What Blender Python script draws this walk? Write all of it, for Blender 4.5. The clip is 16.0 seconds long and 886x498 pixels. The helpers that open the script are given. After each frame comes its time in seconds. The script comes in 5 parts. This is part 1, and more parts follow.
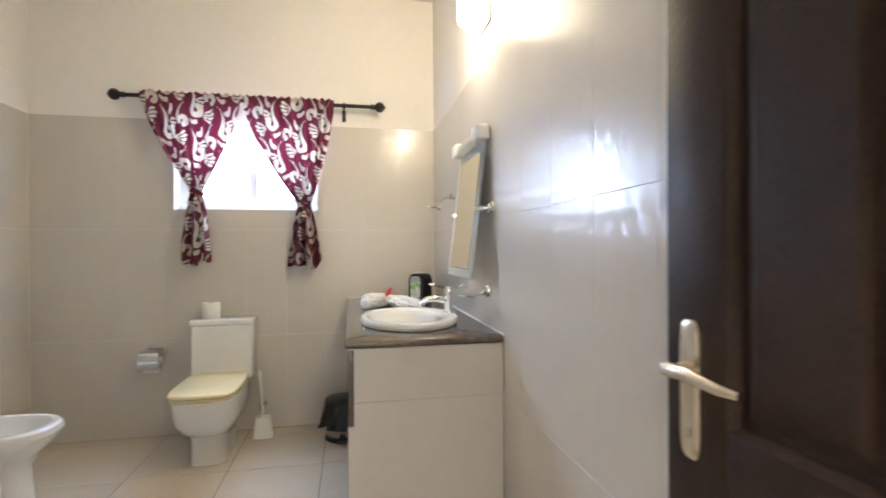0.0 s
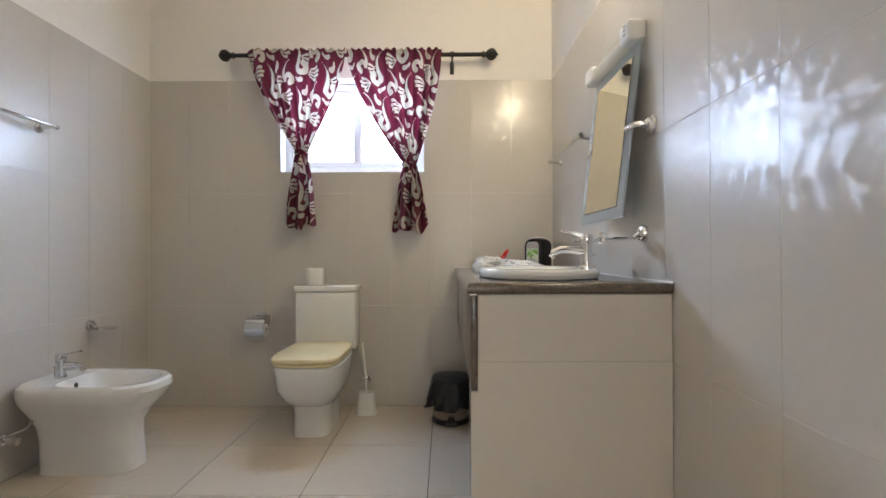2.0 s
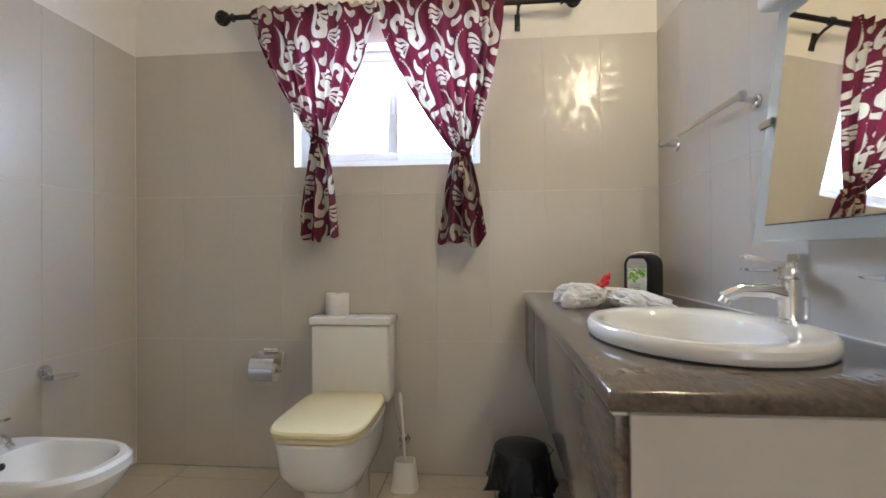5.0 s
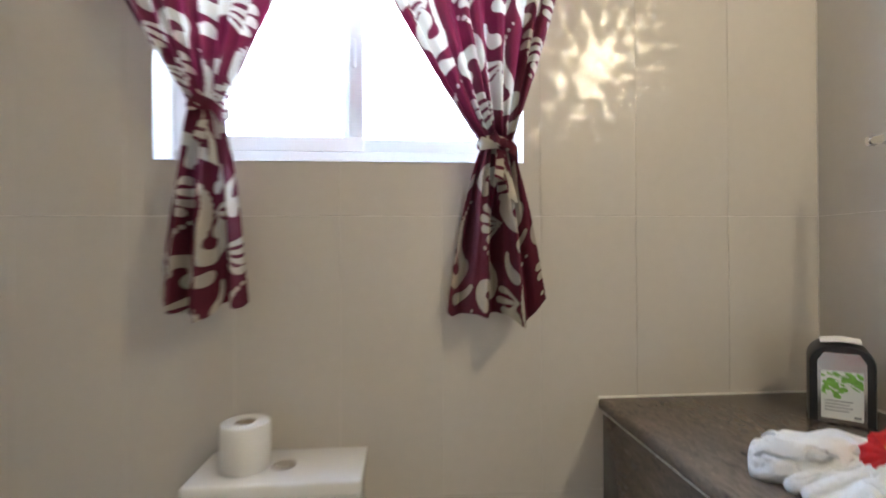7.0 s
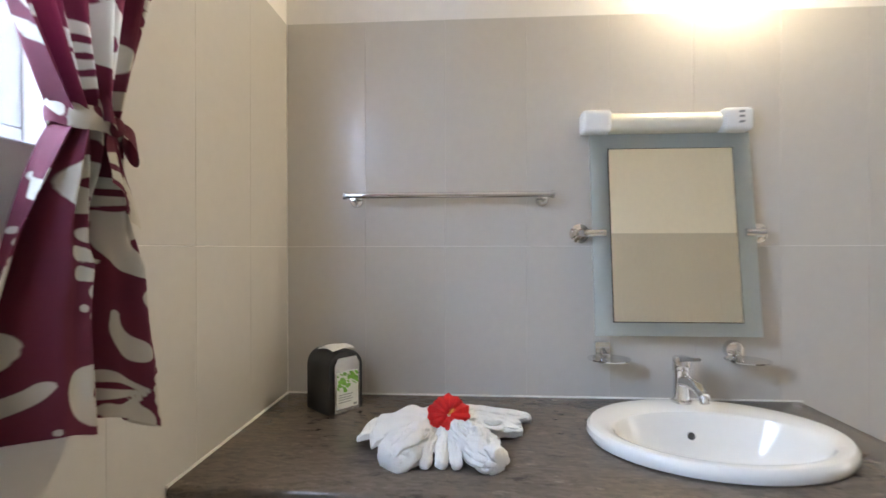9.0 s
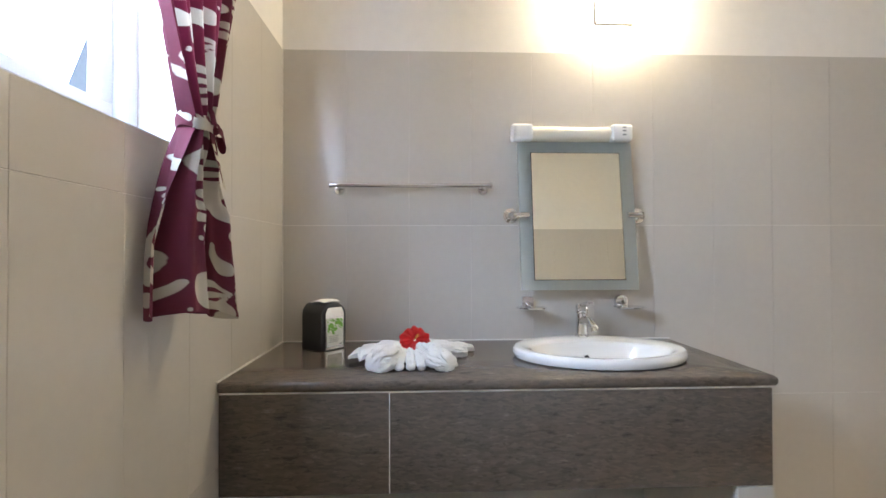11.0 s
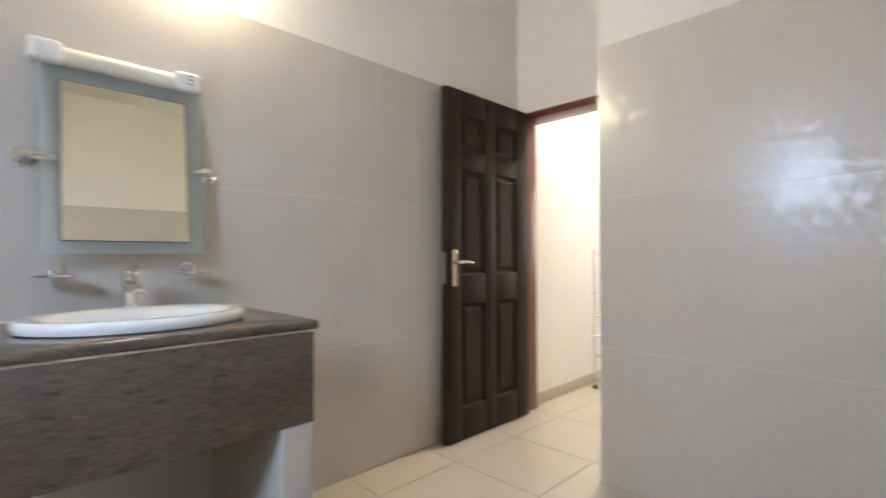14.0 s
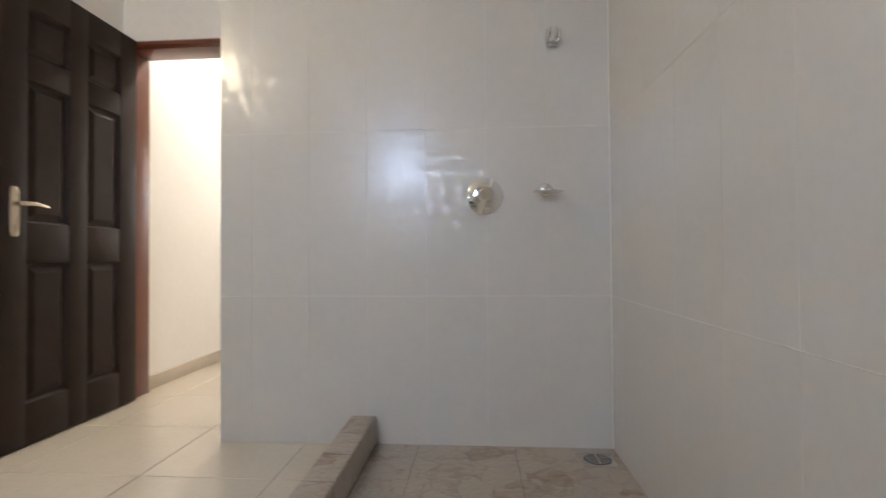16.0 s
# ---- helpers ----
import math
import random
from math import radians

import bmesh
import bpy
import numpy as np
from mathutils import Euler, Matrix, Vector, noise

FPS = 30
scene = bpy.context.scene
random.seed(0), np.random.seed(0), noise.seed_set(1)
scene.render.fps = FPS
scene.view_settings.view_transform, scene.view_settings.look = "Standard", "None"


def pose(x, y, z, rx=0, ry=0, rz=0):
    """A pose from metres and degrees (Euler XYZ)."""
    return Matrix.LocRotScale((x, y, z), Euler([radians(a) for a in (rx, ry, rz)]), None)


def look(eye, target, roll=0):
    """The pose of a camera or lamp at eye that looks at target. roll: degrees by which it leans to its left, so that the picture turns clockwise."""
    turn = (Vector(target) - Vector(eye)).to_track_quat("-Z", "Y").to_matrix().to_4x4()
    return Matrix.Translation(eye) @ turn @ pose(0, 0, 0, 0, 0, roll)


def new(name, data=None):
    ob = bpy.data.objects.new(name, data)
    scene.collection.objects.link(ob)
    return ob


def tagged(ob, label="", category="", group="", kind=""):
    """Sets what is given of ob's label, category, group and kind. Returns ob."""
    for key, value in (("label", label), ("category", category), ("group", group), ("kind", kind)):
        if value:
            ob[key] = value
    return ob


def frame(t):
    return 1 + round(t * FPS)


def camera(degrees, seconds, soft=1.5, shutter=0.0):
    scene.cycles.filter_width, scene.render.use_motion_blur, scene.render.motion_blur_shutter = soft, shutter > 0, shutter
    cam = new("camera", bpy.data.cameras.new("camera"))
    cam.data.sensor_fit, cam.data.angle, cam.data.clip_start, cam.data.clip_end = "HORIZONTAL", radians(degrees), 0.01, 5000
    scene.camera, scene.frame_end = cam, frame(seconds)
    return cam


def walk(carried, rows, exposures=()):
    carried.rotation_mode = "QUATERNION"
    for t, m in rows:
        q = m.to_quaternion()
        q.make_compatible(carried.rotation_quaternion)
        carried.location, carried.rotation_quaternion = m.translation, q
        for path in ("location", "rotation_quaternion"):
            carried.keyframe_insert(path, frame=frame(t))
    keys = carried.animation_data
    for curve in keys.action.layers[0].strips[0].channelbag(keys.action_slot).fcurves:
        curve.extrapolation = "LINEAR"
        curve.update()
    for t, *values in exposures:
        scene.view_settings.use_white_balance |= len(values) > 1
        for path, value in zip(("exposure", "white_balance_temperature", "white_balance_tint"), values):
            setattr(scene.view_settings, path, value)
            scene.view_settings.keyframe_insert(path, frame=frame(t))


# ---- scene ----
cam = camera(85.8, 16.0, shutter=0.5)
PATH = [
    (0, (-0.598, -3.412, 1.218), (-0.216, -1.449, 1.214), -0.3),
    (0.5, (-0.612, -3.283, 1.162), (-0.467, -1.288, 1.168), -0.2),
    (1, (-0.637, -3.174, 1.083), (-0.623, -1.174, 1.096), -0.1),
    (1.5, (-0.663, -3.078, 1.009), (-0.662, -1.078, 1.024), -0.1),
    (2, (-0.687, -3.031, 0.964), (-0.693, -1.032, 0.982), -0.2),
    (2.5, (-0.728, -3.0, 0.949), (-0.741, -1.0, 0.969), -0.2),
    (3, (-0.754, -2.943, 0.952), (-0.802, -0.944, 0.971), -0.2),
    (3.5, (-0.75, -2.796, 0.988), (-0.889, -0.801, 1.005), -0.3),
    (6, (-0.888, -1.815, 1.140), (-1.080, 0.176, 1.148), -0.4),
    (6.5, (-1.030, -1.528, 1.205), (-1.124, 0.470, 1.208), -0.4),
    (7, (-1.120, -1.212, 1.258), (-0.962, 0.782, 1.266), -0.3),
    (7.5, (-1.109, -0.928, 1.314), (-0.468, 0.966, 1.296), -0.1),
    (8, (-1.128, -0.783, 1.308), (0.224, 0.69, 1.316), 0.5),
    (8.5, (-1.318, -0.692, 1.310), (0.59, -0.096, 1.342), 0.2),
    (9, (-1.518, -0.603, 1.341), (0.478, -0.478, 1.338), -0.1),
    (10.25, (-1.838, -0.578, 1.268), (0.162, -0.572, 1.284), -0.1),
    (11.5, (-2.014, -0.578, 1.199), (-0.019, -0.711, 1.227), -0.2),
    (12, (-2.02, -0.623, 1.16), (-0.027, -0.794, 1.194), -0.2),
    (12.5, (-2.011, -0.694, 1.124), (-0.033, -0.991, 1.159), -0.2),
    (13, (-1.993, -0.772, 1.112), (-0.077, -1.342, 1.145), -0.1),
    (13.5, (-1.965, -0.801, 1.113), (-0.222, -1.781, 1.14), -0.1),
    (14, (-1.976, -0.815, 1.071), (-0.556, -2.224, 1.101), -0.2),
    (14.5, (-2.021, -0.862, 0.986), (-0.972, -2.563, 1.029), -0.5),
    (15, (-2.037, -0.859, 0.942), (-1.315, -2.723, 0.984), -0.7),
    (15.5, (-2.016, -0.86, 0.865), (-1.609, -2.818, 0.909), -0.7),
    (16, (-2.008, -0.928, 0.802), (-1.868, -2.922, 0.834), -0.4),
]
EXPOSURES = [(0, 0.42), (0.5, 0.21), (1.5, 0.03), (3.5, 0.0), (7.5, 0.02), (9, 0.10), (12.5, 0.20), (14, 0.12), (15.5, 0.03), (16, 0.0)]
walk(cam, [(t, look(eye, target, roll)) for t, eye, target, roll in PATH], EXPOSURES)

# ---- strengths of the lights, and the ground swirls of the wall tiles ----
DAY_W, LAMP_L, HALL_L, SKY_L, HALL_W = 65.0, 108.0, 190.0, 9.0, 24.0
SWIRL_PITCH, SWIRL_REACH, SWIRL_ROUGH, SWIRL_ASPECT, SWIRL_IOR = 0.064, 0.050, 0.178, 0.72, 1.44

# ---- world and large lights ----
world = bpy.data.worlds.new("world")
scene.world = world
world.use_nodes = True
wn = world.node_tree
sky = wn.nodes.new("ShaderNodeTexSky")
sky.sky_type, sky.sun_disc = "NISHITA", False
sky.sun_elevation, sky.sun_rotation = radians(60), radians(200)
wn.links.new(sky.outputs[0], wn.nodes["Background"].inputs[0])
wn.nodes["Background"].inputs[1].default_value = 0.12

sun = new("sun", bpy.data.lights.new("sun", "SUN"))
sun.data.energy, sun.data.angle, sun.data.color = 3.0, radians(0.5), (1.0, 0.95, 0.88)
sun.matrix_world = look((-3, -8, 16), (0, 0, 0))

daylight = new("window_daylight", bpy.data.lights.new("window_daylight", "AREA"))
daylight.data.shape, daylight.data.size, daylight.data.size_y = "RECTANGLE", 0.88, 0.56
daylight.data.energy, daylight.data.color = DAY_W, (0.51, 0.68, 1.0)
daylight.matrix_world = look((-1.272, 0.19, 1.782), (-1.263, -2.0, 0.95))

hall_day = new("hall_daylight", bpy.data.lights.new("hall_daylight", "AREA"))
hall_day.data.shape, hall_day.data.size, hall_day.data.size_y = "RECTANGLE", 1.3, 1.2
hall_day.data.energy, hall_day.data.color = HALL_W, (1.0, 0.95, 0.89)
hall_day.matrix_world = look((-0.775, -6.63, 1.5), (-0.70, -2.0, 1.2))

# ---- materials ----
def mat(name, color, rough=0.5, metal=0.0, spec=0.5, var=0.0, var_scale=6.0, bump=0.0, bump_scale=200.0, coat=0.0, island=0.0):
    """A principled surface with two scales of tone variation and a fine relief."""
    m = bpy.data.materials.new(name)
    m.use_nodes = True
    nt = m.node_tree
    b = nt.nodes["Principled BSDF"]
    b.inputs["Base Color"].default_value = (*color, 1)
    b.inputs["Roughness"].default_value = rough
    b.inputs["Metallic"].default_value = metal
    b.inputs["Specular IOR Level"].default_value = spec
    b.inputs["Coat Weight"].default_value = coat
    b.inputs["Coat Roughness"].default_value = 0.04
    geo = nt.nodes.new("ShaderNodeNewGeometry")
    if var:
        n1 = nt.nodes.new("ShaderNodeTexNoise")
        n1.inputs["Scale"].default_value, n1.inputs["Detail"].default_value = var_scale, 6
        nt.links.new(geo.outputs["Position"], n1.inputs["Vector"])
        n2 = nt.nodes.new("ShaderNodeTexNoise")
        n2.inputs["Scale"].default_value, n2.inputs["Detail"].default_value = var_scale * 14, 3
        nt.links.new(geo.outputs["Position"], n2.inputs["Vector"])
        add = nt.nodes.new("ShaderNodeMath")
        add.operation = "ADD"
        nt.links.new(n1.outputs["Fac"], add.inputs[0])
        nt.links.new(n2.outputs["Fac"], add.inputs[1])
        last = add.outputs[0]
        if island:
            info = nt.nodes.new("ShaderNodeObjectInfo")
            mul = nt.nodes.new("ShaderNodeMath")
            mul.operation = "MULTIPLY_ADD"
            mul.inputs[1].default_value = island
            nt.links.new(info.outputs["Random"], mul.inputs[0])
            nt.links.new(last, mul.inputs[2])
            last = mul.outputs[0]
        mr = nt.nodes.new("ShaderNodeMapRange")
        mr.inputs["From Min"].default_value, mr.inputs["From Max"].default_value = 0.6, 1.4 + island
        mr.inputs["To Min"].default_value, mr.inputs["To Max"].default_value = 1 - var, 1 + var
        nt.links.new(last, mr.inputs["Value"])
        mix = nt.nodes.new("ShaderNodeVectorMath")
        mix.operation = "MULTIPLY"
        mix.inputs[0].default_value = color
        nt.links.new(mr.outputs[0], mix.inputs[1])
        nt.links.new(mix.outputs[0], b.inputs["Base Color"])
    if bump:
        n3 = nt.nodes.new("ShaderNodeTexNoise")
        n3.inputs["Scale"].default_value, n3.inputs["Detail"].default_value = bump_scale, 4
        nt.links.new(geo.outputs["Position"], n3.inputs["Vector"])
        bp = nt.nodes.new("ShaderNodeBump")
        bp.inputs["Strength"].default_value, bp.inputs["Distance"].default_value = 1.0, bump
        nt.links.new(n3.outputs["Fac"], bp.inputs["Height"])
        nt.links.new(bp.outputs[0], b.inputs["Normal"])
    return m


def glow(name, color, strength):
    m = bpy.data.materials.new(name)
    m.use_nodes = True
    b = m.node_tree.nodes["Principled BSDF"]
    b.inputs["Base Color"].default_value = (0.8, 0.8, 0.78, 1)
    b.inputs["Emission Color"].default_value = (*color, 1)
    b.inputs["Emission Strength"].default_value = strength
    return m


def swirled_tile(name, color, along):
    """Polished wall tile ground in overlapping round swirls, whose fine circular scratches spread mirrored lights into petals."""
    m = mat(name, color, rough=0.34, spec=0.22, var=0.035, var_scale=2.5, island=0.18)
    nt = m.node_tree

    def calc(op, a, b=0.0, c=0.0):
        n = nt.nodes.new("ShaderNodeMath")
        n.operation = op
        for k, v in enumerate((a, b, c)):
            if isinstance(v, (int, float)):
                n.inputs[k].default_value = v
            else:
                nt.links.new(v, n.inputs[k])
        return n.outputs[0]

    geo = nt.nodes.new("ShaderNodeNewGeometry")
    info = nt.nodes.new("ShaderNodeObjectInfo")
    sp = nt.nodes.new("ShaderNodeSeparateXYZ")
    nt.links.new(geo.outputs["Position"], sp.inputs[0])
    wob = nt.nodes.new("ShaderNodeTexNoise")
    wob.inputs["Scale"].default_value, wob.inputs["Detail"].default_value = 4.0, 1
    nt.links.new(geo.outputs["Position"], wob.inputs["Vector"])
    ws = nt.nodes.new("ShaderNodeSeparateXYZ")
    nt.links.new(wob.outputs["Color"], ws.inputs[0])
    # place within the lattice of swirls, shifted from tile to tile
    u = calc("MULTIPLY_ADD", sp.outputs[along], 1 / SWIRL_PITCH, calc("MULTIPLY", info.outputs["Random"], 3.7))
    u = calc("MULTIPLY_ADD", ws.outputs[0], 0.7, u)
    v = calc("MULTIPLY_ADD", sp.outputs[2], 1 / SWIRL_PITCH, calc("MULTIPLY", info.outputs["Random"], 7.3))
    v = calc("MULTIPLY_ADD", ws.outputs[1], 0.7, v)
    row = calc("FLOOR", v)
    fv = calc("SUBTRACT", v, row)
    reach = SWIRL_REACH / SWIRL_PITCH
    # the four neighbouring swirls, the last one ground lies on top; every second row stands half a pitch aside
    pick = None
    for dv in (0, 1):
        shift = calc("MULTIPLY", calc("FLOORED_MODULO", calc("ADD", row, dv), 2.0), 0.5)
        us = calc("ADD", u, shift)
        fu = calc("SUBTRACT", us, calc("FLOOR", us))
        for du in (0, 1):
            ru, rv = calc("SUBTRACT", fu, du), calc("SUBTRACT", fv, dv)
            if pick is None:
                pick = (ru, rv)
                continue
            d2 = calc("ADD", calc("MULTIPLY", ru, ru), calc("MULTIPLY", rv, rv))
            inside = calc("LESS_THAN", d2, reach * reach)
            pick = tuple(calc("MULTIPLY_ADD", inside, calc("SUBTRACT", new_v, old), old) for new_v, old in zip((ru, rv), pick))
    way = nt.nodes.new("ShaderNodeCombineXYZ")
    nt.links.new(calc("MULTIPLY", pick[1], -1.0), way.inputs[along])
    nt.links.new(pick[0], way.inputs[2])
    unit = nt.nodes.new("ShaderNodeVectorMath")
    unit.operation = "NORMALIZE"
    nt.links.new(way.outputs[0], unit.inputs[0])
    gl = nt.nodes.new("ShaderNodeBsdfAnisotropic")
    gl.distribution = "BECKMANN"
    gl.inputs["Color"].default_value = (1, 1, 1, 1)
    gl.inputs["Roughness"].default_value = SWIRL_ROUGH
    gl.inputs["Anisotropy"].default_value = SWIRL_ASPECT
    nt.links.new(unit.outputs[0], gl.inputs["Tangent"])
    fr = nt.nodes.new("ShaderNodeFresnel")
    fr.inputs["IOR"].default_value = SWIRL_IOR
    mx = nt.nodes.new("ShaderNodeMixShader")
    nt.links.new(fr.outputs[0], mx.inputs[0])
    nt.links.new(nt.nodes["Principled BSDF"].outputs[0], mx.inputs[1])
    nt.links.new(gl.outputs[0], mx.inputs[2])
    nt.links.new(mx.outputs[0], nt.nodes["Material Output"].inputs["Surface"])
    return m


def stone(name, base, dark, light, scale, rough, coat=0.0):
    """Speckled stone: blotches, dark pits and pale grains."""
    m = mat(name, base, rough=rough, coat=coat)
    nt = m.node_tree
    b = nt.nodes["Principled BSDF"]
    geo = nt.nodes.new("ShaderNodeNewGeometry")
    n1 = nt.nodes.new("ShaderNodeTexNoise")
    n1.inputs["Scale"].default_value, n1.inputs["Detail"].default_value, n1.inputs["Roughness"].default_value = scale, 8, 0.75
    v = nt.nodes.new("ShaderNodeTexVoronoi")
    v.inputs["Scale"].default_value = scale * 4
    grain = nt.nodes.new("ShaderNodeVectorMath")
    grain.operation = "MULTIPLY"
    grain.inputs[1].default_value = (1.0, 0.35, 1.15)
    nt.links.new(geo.outputs["Position"], grain.inputs[0])
    for n in (n1, v):
        nt.links.new(grain.outputs[0], n.inputs["Vector"])
    r1 = nt.nodes.new("ShaderNodeValToRGB")
    e = r1.color_ramp.elements
    e[0].position, e[0].color = 0.32, (*dark, 1)
    e[1].position, e[1].color = 0.72, (*light, 1)
    e.new(0.45).color = (*base, 1)
    e.new(0.58).color = (*base, 1)
    nt.links.new(n1.outputs["Fac"], r1.inputs[0])
    mx = nt.nodes.new("ShaderNodeMixRGB")
    mx.blend_type = "OVERLAY"
    mx.inputs[0].default_value = 0.24
    nt.links.new(r1.outputs[0], mx.inputs[1])
    bw = nt.nodes.new("ShaderNodeRGBToBW")
    nt.links.new(v.outputs["Color"], bw.inputs[0])
    nt.links.new(bw.outputs[0], mx.inputs[2])
    hs = nt.nodes.new("ShaderNodeHueSaturation")
    hs.inputs["Saturation"].default_value = 0.8
    nt.links.new(mx.outputs[0], hs.inputs["Color"])
    nt.links.new(hs.outputs[0], b.inputs["Base Color"])
    return m


TILE_COLOUR = (0.572, 0.534, 0.480)
WALL_TILE_X = swirled_tile("swirled_tile_facing_x", TILE_COLOUR, 1)
WALL_TILE_Y = swirled_tile("swirled_tile_facing_y", TILE_COLOUR, 0)
PAINT = mat("wall_paint", (0.83, 0.795, 0.745), rough=0.75, var=0.03, var_scale=1.5, bump=0.0006, bump_scale=160)
GROUT = mat("grout", (0.62, 0.58, 0.52), rough=0.9, var=0.1, var_scale=20)
FLOOR_GROUT = mat("floor_grout", (0.16, 0.135, 0.105), rough=0.95, var=0.2, var_scale=20)
FLOOR_TILE = mat("floor_tile", (0.60, 0.525, 0.42), rough=0.16, var=0.07, var_scale=3, island=0.3, coat=0.3)
GRANITE = stone("granite", (0.112, 0.084, 0.061), (0.045, 0.034, 0.026), (0.205, 0.158, 0.120), 38, 0.14)
CERAMIC = mat("white_ceramic", (0.80, 0.79, 0.76), rough=0.10, var=0.015, var_scale=3, coat=0.5)
CREAM = mat("cream_plastic", (0.76, 0.66, 0.40), rough=0.16, var=0.03, var_scale=4, coat=0.4)
CHROME = mat("chrome", (0.75, 0.75, 0.76), rough=0.08, metal=1.0, var=0.05, var_scale=30)
STEEL = mat("brushed_steel", (0.62, 0.60, 0.57), rough=0.25, metal=1.0, var=0.08, var_scale=60)
NICKEL = mat("satin_nickel", (0.70, 0.63, 0.52), rough=0.26, metal=1.0, var=0.06, var_scale=40)
WHITE_PLASTIC = mat("white_plastic", (0.80, 0.79, 0.76), rough=0.3, var=0.02, var_scale=8)
BLACK_PLASTIC = mat("black_plastic", (0.012, 0.012, 0.013), rough=0.35, var=0.15, var_scale=20)
BIN_BAG = mat("bin_bag", (0.008, 0.008, 0.010), rough=0.32, bump=0.006, bump_scale=35, var=0.2, var_scale=20)
IRON = mat("black_iron", (0.015, 0.012, 0.011), rough=0.38, metal=0.3, var=0.2, var_scale=60)
PAPER = mat("tissue_paper", (0.82, 0.80, 0.75), rough=0.95, var=0.03, var_scale=25, bump=0.0012, bump_scale=300)
CARD = mat("card", (0.35, 0.27, 0.19), rough=0.9, var=0.08, var_scale=40)
TOWEL = mat("terry_cloth", (0.84, 0.83, 0.80), rough=1.0, var=0.04, var_scale=30, bump=0.004, bump_scale=420)
PETAL = mat("red_petal", (0.72, 0.012, 0.012), rough=0.6, var=0.25, var_scale=60, bump=0.002, bump_scale=200)
STAMEN = mat("stamen", (0.75, 0.30, 0.05), rough=0.7, var=0.2, var_scale=100)
DARK_WOOD = mat("dark_stained_wood", (0.029, 0.018, 0.0135), rough=0.50, spec=0.14, var=0.3, var_scale=9, bump=0.0008, bump_scale=120)
RED_WOOD = mat("mahogany_frame", (0.13, 0.032, 0.014), rough=0.35, var=0.3, var_scale=12, bump=0.0006, bump_scale=100)
ALUMINIUM = mat("white_aluminium", (0.80, 0.81, 0.82), rough=0.35, var=0.02, var_scale=8)
MIRROR = mat("mirror_silver", (0.93, 0.91, 0.79), rough=0.0, metal=1.0)
FROST = mat("frosted_glass", (0.84, 0.90, 0.89), rough=0.30, var=0.04, var_scale=6)
_f = FROST.node_tree.nodes["Principled BSDF"]
_f.inputs["Transmission Weight"].default_value, _f.inputs["IOR"].default_value = 0.88, 1.15
# mirror edge, and the painted dark of overflow holes and drain slots
EDGE_AND_HOLE_BLACK = mat("dark_edge", (0.02, 0.02, 0.02), rough=0.5, var=0.1, var_scale=30)
BASEBOARD = mat("skirting_tile", (0.52, 0.45, 0.36), rough=0.25, var=0.06, var_scale=5)
GREEN_PRINT = mat("leaf_print", (0.18, 0.42, 0.06), rough=0.4, var=0.6, var_scale=45)
CARD_WHITE = mat("printed_card", (0.78, 0.80, 0.76), rough=0.4, var=0.04, var_scale=20)
INK = mat("grey_ink", (0.25, 0.26, 0.26), rough=0.6, var=0.1, var_scale=60)
TUBE = mat("lamp_cover", (0.80, 0.74, 0.60), rough=0.25, var=0.04, var_scale=12, coat=0.3)
CAULK = mat("white_sealant", (0.80, 0.78, 0.73), rough=0.5, var=0.06, var_scale=30)
HOSE = mat("braided_hose", (0.45, 0.45, 0.45), rough=0.35, metal=0.8, var=0.3, var_scale=200)
LAMP_GLOW = glow("warm_lamp_glass", (1.0, 0.85, 0.59), LAMP_L)
HALL_GLOW = glow("hall_lamp_glass", (1.0, 0.93, 0.84), HALL_L)
SKY_GLOW = glow("bright_sky", (0.78, 0.90, 1.0), SKY_L)
GLASS = bpy.data.materials.new("window_glass")
GLASS.use_nodes = True
_g = GLASS.node_tree.nodes["Principled BSDF"]
_g.inputs["Transmission Weight"].default_value, _g.inputs["Roughness"].default_value, _g.inputs["IOR"].default_value = 1.0, 0.0, 1.45


